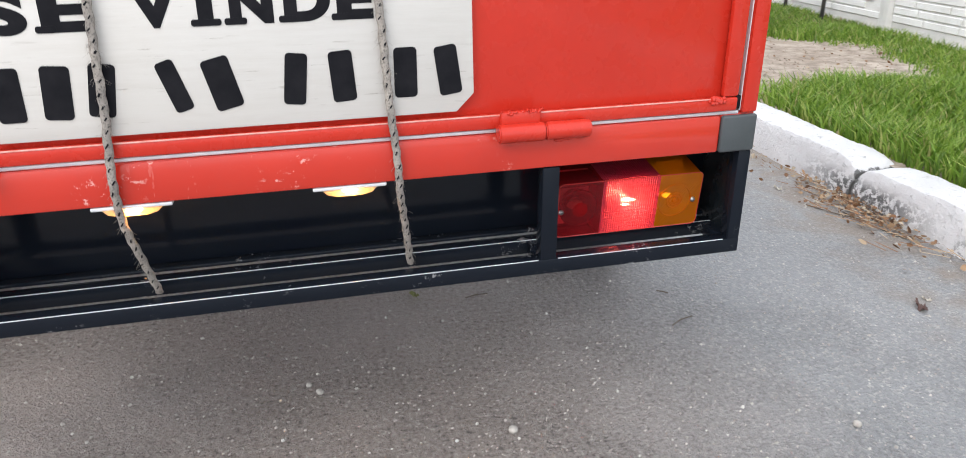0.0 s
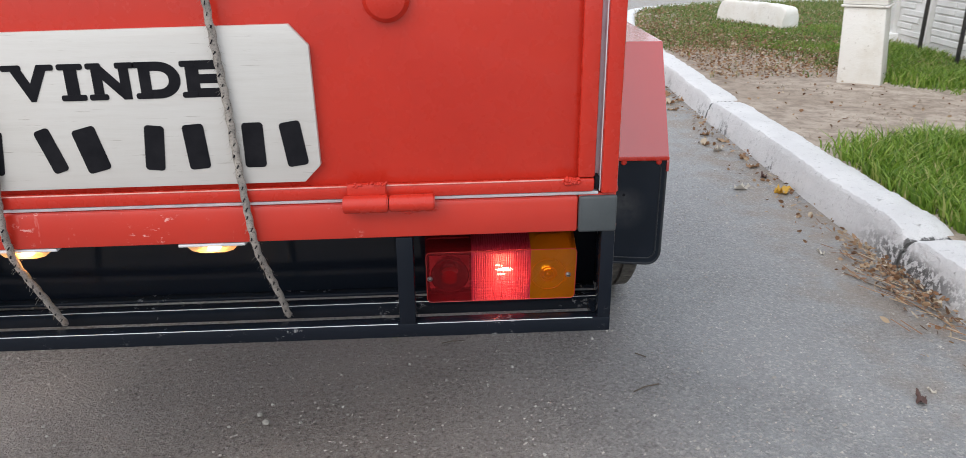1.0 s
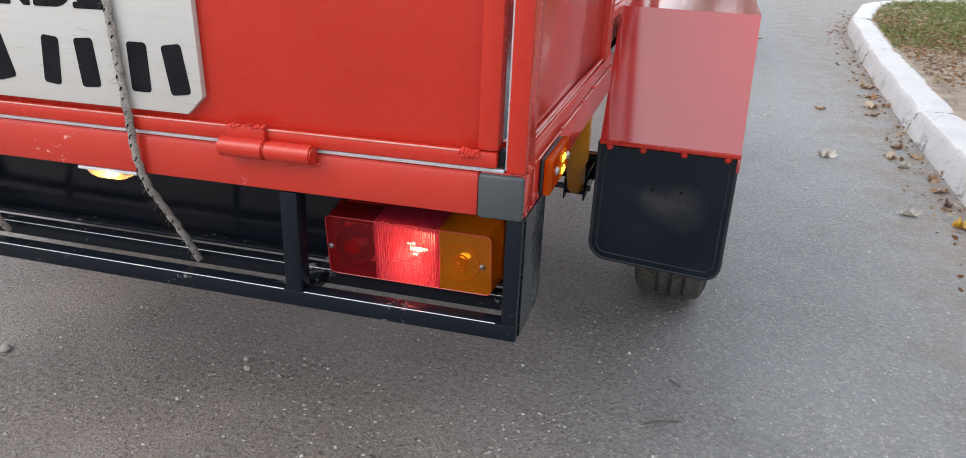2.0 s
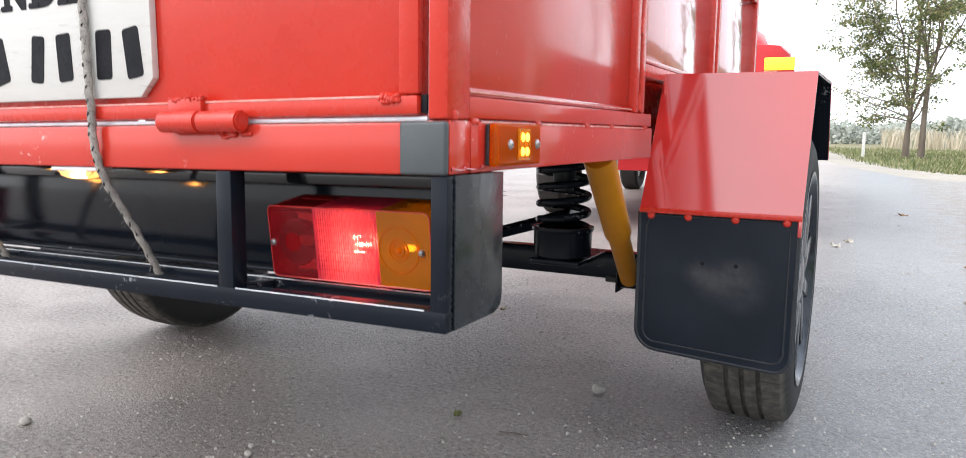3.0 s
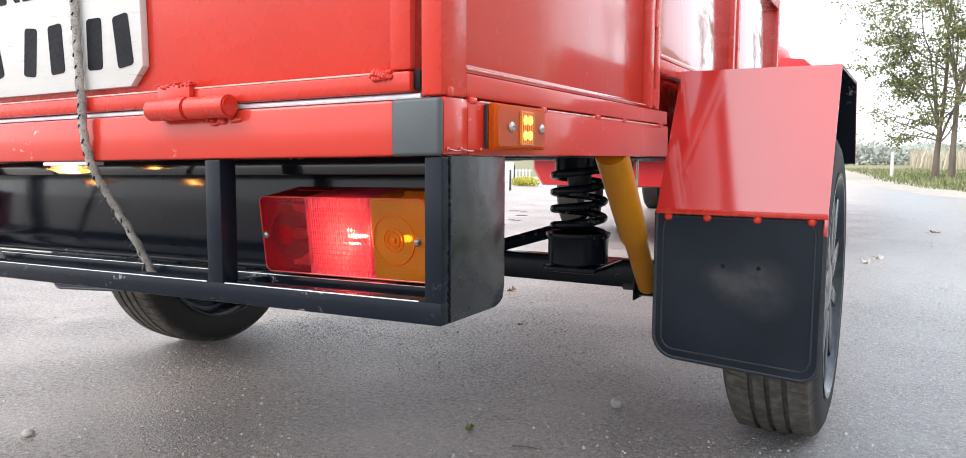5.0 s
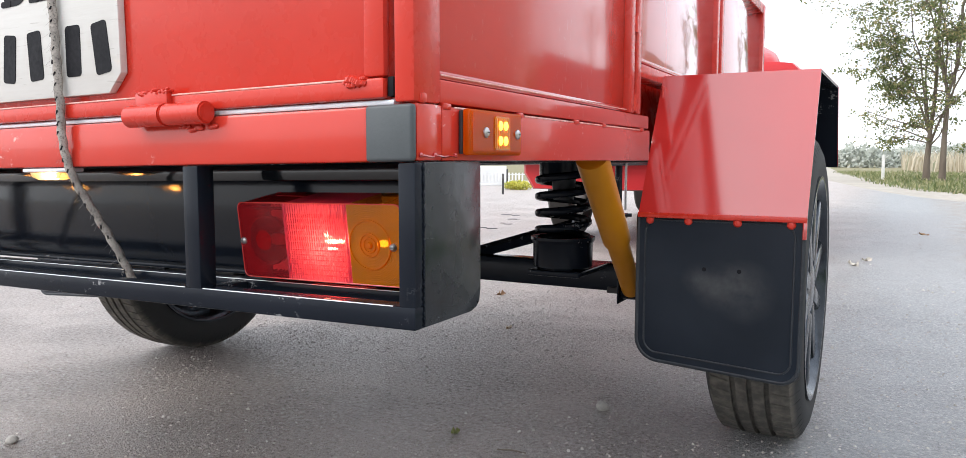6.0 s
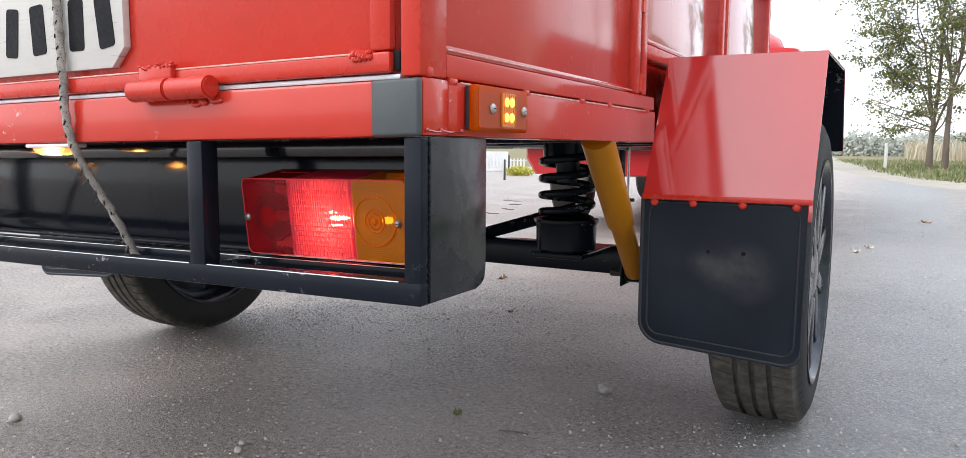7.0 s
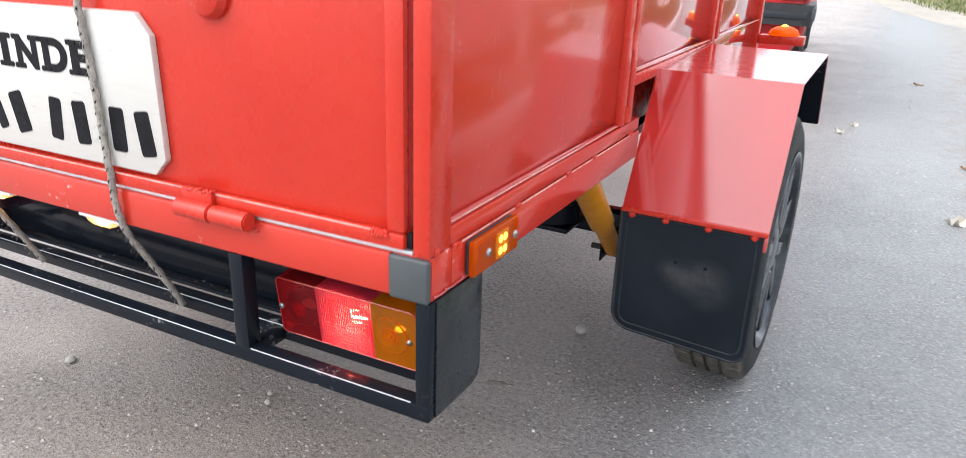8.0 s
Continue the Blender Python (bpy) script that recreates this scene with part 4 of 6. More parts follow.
def marker_lamp():
    """Amber side marker with four lit diodes and two screws."""
    y0, y1, z0, z1 = 0.066, 0.167, 0.4872, 0.5265
    zm = (z0 + z1) / 2
    lamp = part("side_marker", B((0.0005, y0 + 0.001, z0 + 0.001), (0.0045, y1 - 0.001, z1 - 0.001), 0.001), DARK_PLASTIC, trailer, "amber side marker lamp, lit")
    shell = part("amber_lens", B((0.0048, y0, z0), (0.0125, y1, z1), 0.0022, 3), MARKER, lamp)
    part("lens_step", S(rounded(y0 + 0.0035, z0 + 0.003, y1 - 0.0035, z1 - 0.003, 0.003), 0.0122, 0.0131, "x"), MARKER, shell)
    window = part("lens_window", S(rounded(0.1095, z0 + 0.0045, 0.1385, z1 - 0.0045, 0.003), 0.0132, 0.0142, "x"), LENS_AMBER, lamp, "ribbed clear amber window")
    for k in range(7):
        y = 0.1115 + k * 0.0042
        part("window_rib", B((0.0141, y - 0.0005, z0 + 0.006), (0.0147, y + 0.0005, z1 - 0.006), 0.0002, 1), LENS_AMBER, window)
    for dy in (-0.0052, 0.0052):
        for dz in (-0.0068, 0.0068):
            bm = bmesh.new()
            bmesh.ops.create_uvsphere(bm, u_segments=14, v_segments=8, radius=0.0036, matrix=pose(0.0146, 0.124 + dy, zm + dz) @ Matrix.Diagonal((0.5, 1, 1.15, 1)))
            part("diode", bm, LED, lamp, "lit amber diode")
    for y in (0.0935, 0.1557):
        bm = bmesh.new()
        spin(bm, [(0.0, 0.0), (0.0, 0.0048), (0.0012, 0.0046), (0.0028, 0.0026), (0.003, 0.0)], (0.0131, y, zm), "x", 16)
        screw = part("screw", bm, STEEL, lamp)
        part("screw_slot", B((0.0158, y - 0.0022, zm - 0.0005), (0.0163, y + 0.0022, zm + 0.0005), 0, 1), IRON, screw)


MARKER = lens("amber_marker_lens", (0.95, 0.28, 0.008), 0.05)
marker_lamp()


def running_gear(side, dy):
    def gear(name, bm, material, parent, label="", smooth=30.0):
        bmesh.ops.translate(bm, vec=(0, dy, 0), verts=bm.verts)
        return part(name, bm, material, parent, label, smooth)

    def X(x):
        return x if side > 0 else mir(x)

    def bx(x0, x1, y0, y1, z0, z1, bev=0.002):
        a, b = sorted((X(x0), X(x1)))
        return B((a, y0, z0), (b, y1, z1), bev)
    # mudguard: folded sheet, painted outside, black inside
    def guard(off, x0, x1, thick):
        o = [(0.603, 0.4045), (0.72, 0.6165), (1.085, 0.6225), (1.165, 0.472)]
        n = []
        for i, (y, z) in enumerate(o):
            a = Vector(o[max(i - 1, 0)])
            b = Vector(o[min(i + 1, 3)])
            d = (b - a).normalized()
            n.append(Vector((-d.y, d.x)))
        out = [(y + q.x * off, z + q.y * off) for (y, z), q in zip(o, n)]
        inn = [(y + q.x * (off - thick), z + q.y * (off - thick)) for (y, z), q in zip(o, n)]
        a, b = sorted((X(x0), X(x1)))
        return S(out + inn[::-1], a, b, "x")
    bm = guard(0.0, -0.003, 0.229, 0.0022)
    bmesh.ops.bevel(bm, geom=[e for e in bm.edges if abs(e.verts[0].co.x - e.verts[1].co.x) > 0.1], offset=0.0009, segments=2, affect="EDGES")
    mg = gear("mudguard", bm, GUARD_RED, trailer, "red folded sheet mudguard")
    gear("guard_liner", guard(-0.0026, 0.0045, 0.228, 0.002), BLACK, mg, "black inner coating")
    a, b = sorted((X(-0.003), X(0.229)))
    gear("guard_lip", B((a - 0.0005, 0.5990, 0.3990), (b + 0.0005, 0.6040, 0.4068), 0.0015), RED, mg)
    corner = X(0.2268)
    gear("guard_corner", B((corner - 0.0028, 0.5985, 0.3765), (corner + 0.0028, 0.6036, 0.3995), 0.001), GUARD_RED, mg)
    gear("guard_bracket", bx(0.0005, 0.003, 0.70, 1.0, 0.50, 0.60), RED, mg)
    # mud flap with a raised rim; its lower edge hangs out of level
    def hang(outline):
        lift = 0.014 if side > 0 else -0.014
        return [(u, v - lift * (u - a) / (b - a) * (0.4025 - v) / 0.21 + (0.0 if side > 0 else lift)) if v < 0.3 else (u, v) for u, v in outline]
    o = hang(rounded(a + (0.0 if side > 0 else -0.028), 0.187, b - (0.004 if side > 0 else -0.002), 0.4025, [0.03, 0.026, 0.002, 0.002] if side > 0 else [0.022, 0.03, 0.002, 0.002], 6))
    flap = gear("mud_flap", S(o, 0.6045, 0.6095, "y", 0.0012), FLAP, mg, "dusty black rubber mud flap")
    oi = hang(rounded(a + (0.011 if side > 0 else -0.016), 0.199, b - 0.014, 0.396, 0.018, 6))
    bm = bmesh.new()
    sweep(bm, [(u, 0.6043, v) for u, v in oi] + [(oi[0][0], 0.6043, oi[0][1])], 0.0016, 6)
    gear("flap_rim", bm, RUBBER, flap)
    bm = bmesh.new()
    sweep(bm, [(u, 0.607, v) for u, v in o] + [(o[0][0], 0.607, o[0][1])], 0.0036, 8)
    gear("flap_edge", bm, RUBBER, flap)
    for x in (0.0945, 0.143):
        gear("flap_hole", R((X(x), 0.6041, 0.327), (X(x), 0.6048, 0.327), 0.0032, seg=10), INK, flap)
    for x in (0.0145, 0.0705, 0.139, 0.2095):
        bm = bmesh.new()
        spin(bm, [(0.0, 0.0), (0.0, 0.0062), (-0.0025, 0.0058), (-0.0045, 0.0038), (-0.0052, 0.0)], (X(x), 0.6045, 0.3955), "y", 16)
        gear("rivet", bm, RED, mg, "red painted rivet")
    # wheel
    c = (X(0.146 if side > 0 else 0.118), 0.93, 0.262)
    half = 0.0745
    prof = [(-0.056, 0.186), (-0.069, 0.194), (-half, 0.216), (-half + 0.004, 0.236), (-0.063, 0.2525)]
    tread = []
    for g in (-0.0245, 0.0, 0.0255):
        tread += [(g - 0.004, 0.2618 - 0.8 * g * g), (g - 0.0032, 0.2545), (g + 0.0032, 0.2545), (g + 0.004, 0.2618 - 0.8 * g * g)]
    prof += [(-0.058, 0.2585), (-0.034, 0.2608)] + tread + [(0.035, 0.2606), (0.058, 0.2585), (0.063, 0.2525), (half - 0.004, 0.236), (half, 0.216), (0.069, 0.194), (0.056, 0.186)]
    bm = bmesh.new()
    spin(bm, prof, c, "x", 276)
    # cross cuts in both shoulders, four rings of points to a block
    step = 2 * math.pi / 276
    for v in bm.verts:
        ex, ey, ez = v.co.x - c[0], v.co.y - c[1], v.co.z - c[2]
        r = math.hypot(ey, ez)
        k = round(math.atan2(ez, ey) / step)
        base, q = (k // 4) * 4 * step, k % 4
        a = base + 4 * step * (0.0, 0.04, 0.13, 0.17)[q] + 0.9 * ex
        if q in (1, 2) and 0.0335 < abs(ex) < 0.0645 and r > 0.25:
            r -= 0.0045
        v.co.y, v.co.z = c[1] + r * math.cos(a), c[2] + r * math.sin(a)
    wheel = gear("tyre", bm, TYRE_TREAD, trailer, "black road tyre, dusty tread")
    out = 1 if side > 0 else -1
    bm = bmesh.new()
    spin(bm, [(-0.064, 0.186), (-0.068, 0.194), (-0.055, 0.187), (-0.035, 0.176), (0.035, 0.176), (0.055, 0.187), (0.068, 0.1945), (0.0735, 0.194), (0.0735, 0.189), (0.066, 0.182), (0.045, 0.170), (-0.04, 0.170), (-0.06, 0.18)], c, "x", 64)
    rim = gear("rim", bm, RIM, wheel, "dark grey spoked wheel rim")
    bm = bmesh.new()
    for k in range(10):
        m = Matrix.Translation(c) @ Matrix.Rotation(2 * math.pi * k / 10, 4, "X")
        b2 = bmesh.new()
        box(b2, (0.040 if out > 0 else -0.066, -0.015, 0.045), (0.066 if out > 0 else -0.040, 0.015, 0.176), 0.006)
        merge(bm, b2, m)
    gear("spokes", bm, RIM, rim)
    bm = bmesh.new()
    spin(bm, [(-0.01 * out, 0.0), (-0.01 * out, 0.055), (0.060 * out, 0.055), (0.066 * out, 0.032), (0.068 * out, 0.0)], c, "x", 32)
    gear("hub", bm, RIM, rim)
    bm = bmesh.new()
    spin(bm, [(-0.03 * out, 0.0), (-0.03 * out, 0.115), (-0.055 * out, 0.115), (-0.06 * out, 0.1), (-0.06 * out, 0.0)], c, "x", 40)
    gear("brake_drum", bm, IRON, rim)
    bm = bmesh.new()
    spin(bm, [(-0.012 * out, 0.05), (-0.012 * out, 0.1702), (-0.020 * out, 0.1702), (-0.028 * out, 0.14), (-0.024 * out, 0.05)], c, "x", 48)
    gear("wheel_disc", bm, RIM, rim)
    # coil spring between its cups
    sx, sy = X(-0.205), 0.80
    pts, turns, n = [], 4.2, 130
    for i in range(n + 1):
        a = 2 * math.pi * turns * i / n
        pts.append((sx + 0.046 * math.cos(a), sy + 0.046 * math.sin(a), 0.338 + 0.128 * i / n))
    bm = bmesh.new()
    sweep(bm, pts, 0.0072, 10)
    spring = gear("coil_spring", bm, BLACK, trailer, "black coil spring")
    bm = bmesh.new()
    spin(bm, [(0.284, 0.0), (0.284, 0.049), (0.289, 0.0545), (0.332, 0.0555), (0.338, 0.059), (0.343, 0.059), (0.343, 0.052), (0.335, 0.049), (0.33, 0.0)], (sx, sy, 0), "z", 40)
    gear("spring_cup", bm, BLACK, spring)
    bm = bmesh.new()
    spin(bm, [(0.4535, 0.0), (0.4535, 0.042), (0.456, 0.0445), (0.4995, 0.0445), (0.4995, 0.0)], (sx, sy, 0), "z", 32)
    gear("spring_seat", bm, BLACK, spring)
    gear("bump_stop", R((sx, sy, 0.41), (sx, sy, 0.459), 0.018, 0.024, 16), RUBBER, spring)
    gear("cup_foot", bx(-0.255, -0.155, 0.752, 0.9045, 0.2735, 0.2838), BLACK, spring)
    # shock absorber
    a, b = Vector((X(-0.0245), 0.458, 0.4885)), Vector((X(-0.062), 0.765, 0.262))
    d = (b - a).normalized()
    bm = bmesh.new()
    rod(bm, a, a + (b - a) * 0.56, 0.0222, 0.0218, 32)
    shock = gear("shock_absorber", bm, SHOCK, trailer, "amber painted shock absorber")
    gear("shock_body", R(a + (b - a) * 0.55, b, 0.0178, 0.0172, 28), SHOCK, shock)
    gear("shock_eye", R(b + Vector((-0.018, 0, 0)) + d * 0.012, b + Vector((0.018, 0, 0)) + d * 0.012, 0.014, seg=20), BLACK, shock)
    gear("shock_bolt", R(b + Vector((-0.045, 0, 0)) + d * 0.012, b + Vector((0.03, 0, 0)) + d * 0.012, 0.006, seg=8), IRON, shock)
    for k in (-0.021, 0.018):
        gear("shock_bracket", bx(-0.062 + k, -0.062 + k + 0.003, 0.748, 0.905, 0.236, 0.279), BLACK, shock)
    # slanting brace from the axle to the spring cup
    bm = bmesh.new()
    sweep(bm, [(X(-0.50), 0.945, 0.272), (X(-0.40), 0.94, 0.302), (X(-0.235), 0.93, 0.352)], 0.0135, 4)
    gear("axle_brace", bm, BLACK, trailer, smooth=20)


def tread_rubber():
    m, t, p, o = nodes_of("tyre_tread")
    geo = t.nodes.new("ShaderNodeNewGeometry")
    sep = t.nodes.new("ShaderNodeSeparateXYZ")
    t.links.new(geo.outputs["Position"], sep.inputs["Vector"])

    def op(kind, a, b):
        k = t.nodes.new("ShaderNodeMath")
        k.operation = kind
        for i, v in enumerate((a, b)):
            if isinstance(v, (int, float)):
                k.inputs[i].default_value = v
            else:
                t.links.new(v, k.inputs[i])
        return k.outputs["Value"]
    grain = n_noise(t, 60.0, 5.0)
    col = n_mix(t, n_ramp(t, grain, ((0.4, 0.0), (0.7, 1.0))), (0.060, 0.055, 0.048), (0.135, 0.120, 0.100))
    near_x = op("MINIMUM", op("ABSOLUTE", op("SUBTRACT", sep.outputs["X"], 0.146), 0), op("ABSOLUTE", op("SUBTRACT", sep.outputs["X"], mir(0.118)), 0))
    col = n_mix(t, n_ramp(t, op("MULTIPLY", near_x, 10.0), ((0.60, 0.0), (0.66, 1.0))), col, (0.016, 0.017, 0.018))
    t.links.new(col, p.inputs["Base Color"])
    p.inputs["Roughness"].default_value = 0.78
    n_bump(t, p, [(n_noise(t, 300.0, 3.0), 0.3, 0.001)])
    return m


TYRE_TREAD = tread_rubber()
SAG[0] = 0.0
running_gear(1, 0.0)
running_gear(-1, -0.06)
bm = bmesh.new()
box(bm, (mir(0.06), 0.905, 0.229), (0.06, 0.955, 0.281), 0.004)
part("axle_beam", bm, BLACK, trailer, "black square axle beam")
SAG[0] = 0.0175
part("drawbar", B((CX - 0.03, FRONT + 0.001, 0.472), (CX + 0.03, 3.34, 0.522), 0.004), BLACK, trailer)
for s in (-1, 1):
    bm = bmesh.new()
    sweep(bm, [(CX + s * 0.48, FRONT + 0.002, 0.503), (CX + s * 0.035, 2.75, 0.497)], 0.02, 8)
    part("draw_arm", bm, BLACK, trailer)


def front_marker(side):
    def X(x):
        return x if side > 0 else mir(x)
    a, b = sorted((X(0.001), X(0.118)))
    br = part("lamp_bracket", B((a, FRONT - 0.03, 0.564), (b, FRONT + 0.02, 0.588), 0.002), RED, trailer, "red bracket for the front marker")
    bm = bmesh.new()
    spin(bm, [(0.5885, 0.0), (0.5885, 0.04), (0.594, 0.04), (0.604, 0.034), (0.611, 0.02), (0.613, 0.0)], (X(0.062), FRONT - 0.005, 0), "z", 28)
    part("amber_dome", bm, MARKER, br, "amber marker dome, lit")
    bm = bmesh.new()
    bmesh.ops.create_uvsphere(bm, u_segments=12, v_segments=8, radius=0.011, matrix=pose(X(0.062), FRONT - 0.005, 0.606))
    part("diode", bm, LED, br)


front_marker(1)
front_marker(-1)

# ---- sign and ropes ----


def sign():
    x0, x1, z0, z1, c = -0.836, -0.346, 0.5555, 0.733, 0.019
    o = [(x0 + c, z0), (x1 - c, z0), (x1, z0 + c), (x1 - 0.0025, z1 - 0.023), (x1 - c - 0.004, z1), (x0 + c, z1 - 0.001), (x0, z1 - c), (x0, z0 + c)]
    base = (CX, 0.004, z0)
    ob = thing("for_sale_sign", base, "white painted plywood sign with black lettering", "sign")
    part("board", S(o, -0.0006, 0.0074, "y", 0.0008), BOARD, ob)

    def letter(char, x, z, width, height, feet):
        """One painted letter, fattened, with slab feet (across from 0 to 1, up from 0 to 1, wide)."""
        cu = bpy.data.curves.new("letter", "FONT")
        cu.body, cu.size, cu.offset = char, 1.0, 0.055
        tmp = new("letter", cu)
        dg = bpy.context.evaluated_depsgraph_get()
        me = bpy.data.meshes.new_from_object(tmp.evaluated_get(dg))
        bpy.data.objects.remove(tmp)
        b2 = bmesh.new()
        b2.from_mesh(me)
        xs = [v.co.x for v in b2.verts]
        ys = [v.co.y for v in b2.verts]
        for v in b2.verts:
            u = (v.co.x - min(xs)) / (max(xs) - min(xs)) * width
            h = (v.co.y - min(ys)) / (max(ys) - min(ys)) * height
            v.co = Vector((x + u, -0.0010, z + h))
        glyph = part("letter", b2, INK, ob, "black painted letter", smooth=0)
        for u, h, w in feet:
            cx, cz = x + u * width, z + h * (height - 0.0066)
            part("slab_foot", S(rounded(cx - w / 2, cz, cx + w / 2, cz + 0.0066, 0.0024, 3), -0.0014, -0.0008), INK, glyph, smooth=0)

    zt, hh = 0.657, 0.0405
    letter("S", -0.804, zt - 0.001, 0.039, hh, ())
    letter("E", -0.754, zt, 0.041, hh, ((0.08, 0, 0.018), (0.08, 1, 0.018)))
    letter("V", -0.677, zt, 0.045, hh, ((0.10, 1, 0.022), (0.92, 1, 0.018)))
    letter("I", -0.6165, zt, 0.0145, hh, ((0.5, 0, 0.028), (0.5, 1, 0.028)))
    letter("N", -0.587, zt, 0.041, hh, ((0.08, 1, 0.017), (0.12, 0, 0.021), (0.9, 1, 0.021)))
    letter("D", -0.536, zt, 0.045, hh, ((0.08, 0, 0.018), (0.08, 1, 0.018)))
    letter("E", -0.485, zt, 0.036, hh, ((0.08, 0, 0.017), (0.08, 1, 0.017)))
    # the number below is kept as plain bars
    for x, tilt, w in ((-0.795, 0, 0.024), (-0.753, 4, 0.026), (-0.713, 8, 0.024), (-0.647, -18, 0.018), (-0.602, -14, 0.027), (-0.531, 6, 0.022), (-0.484, -4, 0.024), (-0.419, 0, 0.024), (-0.374, -8, 0.024)):
        m = pose(x, -0.0010, 0.601, 0, tilt, 0)
        bm = bmesh.new()
        slab(bm, rounded(-w / 2, -0.026, w / 2, 0.026, 0.004, 3), -0.0003, 0.0003, "y")
        bmesh.ops.transform(bm, matrix=m, verts=bm.verts)
        part("number_bar", bm, INK, ob)


sign()
SAG[0] = 0.0


def rope(points, label):
    pts = [Vector(p) for p in points]
    fine = []
    for i in range(len(pts) - 1):
        p0, p1, p2, p3 = pts[max(i - 1, 0)], pts[i], pts[i + 1], pts[min(i + 2, len(pts) - 1)]
        n = max(4, int((p2 - p1).length / 0.0025))
        for k in range(n):
            t = k / n
            fine.append(0.5 * (2 * p1 + (p2 - p0) * t + (2 * p0 - 5 * p1 + 4 * p2 - p3) * t * t + (3 * p1 - p0 - 3 * p2 + p3) * t ** 3))
    fine.append(pts[-1])
    fine = [p + 0.0006 * Vector((noise.noise(p * 60), noise.noise(p * 60 + Vector((9, 0, 0))), 0)) for p in fine]
    bm = bmesh.new()
    sweep(bm, fine, 0.0041, 12, twist=0.75, ripple=0.16, lobes=3)
    ob = solo("rope", bm, ROPE, label, "rope", "ropes", at=tuple(pts[-1]), smooth=60)
    # dark tracer thread and loose fibres
    rng = random.Random(5)
    bm = bmesh.new()
    for k in range(6, len(fine) - 6, 5):
        d = (fine[k + 2] - fine[k - 2]).normalized()
        front = Vector((0.35 * rng.uniform(-1, 1.6), -1, 0))
        front = (front - d * front.dot(d)).normalized()
        side = d.cross(front).normalized()
        c = fine[k] + front * 0.0039 + side * rng.uniform(-0.0012, 0.0012)
        wide = rng.uniform(0.0006, 0.0016)
        rod(bm, c - side * wide - d * 0.0018, c + side * wide + d * rng.uniform(0.001, 0.003), rng.uniform(0.0006, 0.0011), seg=6)
    tagged(part("tracer_thread", bm, INK, ob), kind="stuff")
    bm = bmesh.new()
    for k in range(220):
        i = rng.randrange(10, len(fine) - 2)
        c = fine[i]
        a = Vector((rng.uniform(-1, 1), rng.uniform(-1, 0.3), rng.uniform(-0.6, 0.6))).normalized()
        sweep(bm, [c + a * 0.0043, c + a * 0.006 + Vector((0, 0, -0.0015)), c + a * rng.uniform(0.0065, 0.012) + Vector((0, 0, -0.004))], 0.0001, 3)
    tagged(part("loose_fibre", bm, ROPE, ob), kind="stuff")


rope([(-0.463, 0.0, TOP + 0.004), (-0.460, -0.007, TOP - 0.02), (-0.450, -0.0062, 0.735), (-0.443, -0.0062, 0.648), (-0.437, -0.0066, 0.556), (-0.433, -0.0085, 0.51), (-0.431, -0.0055, 0.483), (-0.429, 0.004, 0.455), (-0.421, 0.032, 0.40), (-0.4145, 0.055, 0.349)], "frayed grey rope tied over the sign to the frame")
rope([(-0.712, 0.0, TOP + 0.004), (-0.710, -0.007, TOP - 0.02), (-0.710, -0.0062, 0.71), (-0.712, -0.0062, 0.62), (-0.714, -0.0066, 0.556), (-0.717, -0.0085, 0.51), (-0.718, -0.0055, 0.48), (-0.718, 0.004, 0.448), (-0.712, 0.032, 0.39), (-0.706, 0.054, 0.343)], "frayed grey rope tied down beside the lettering")

# ---- towing car ----


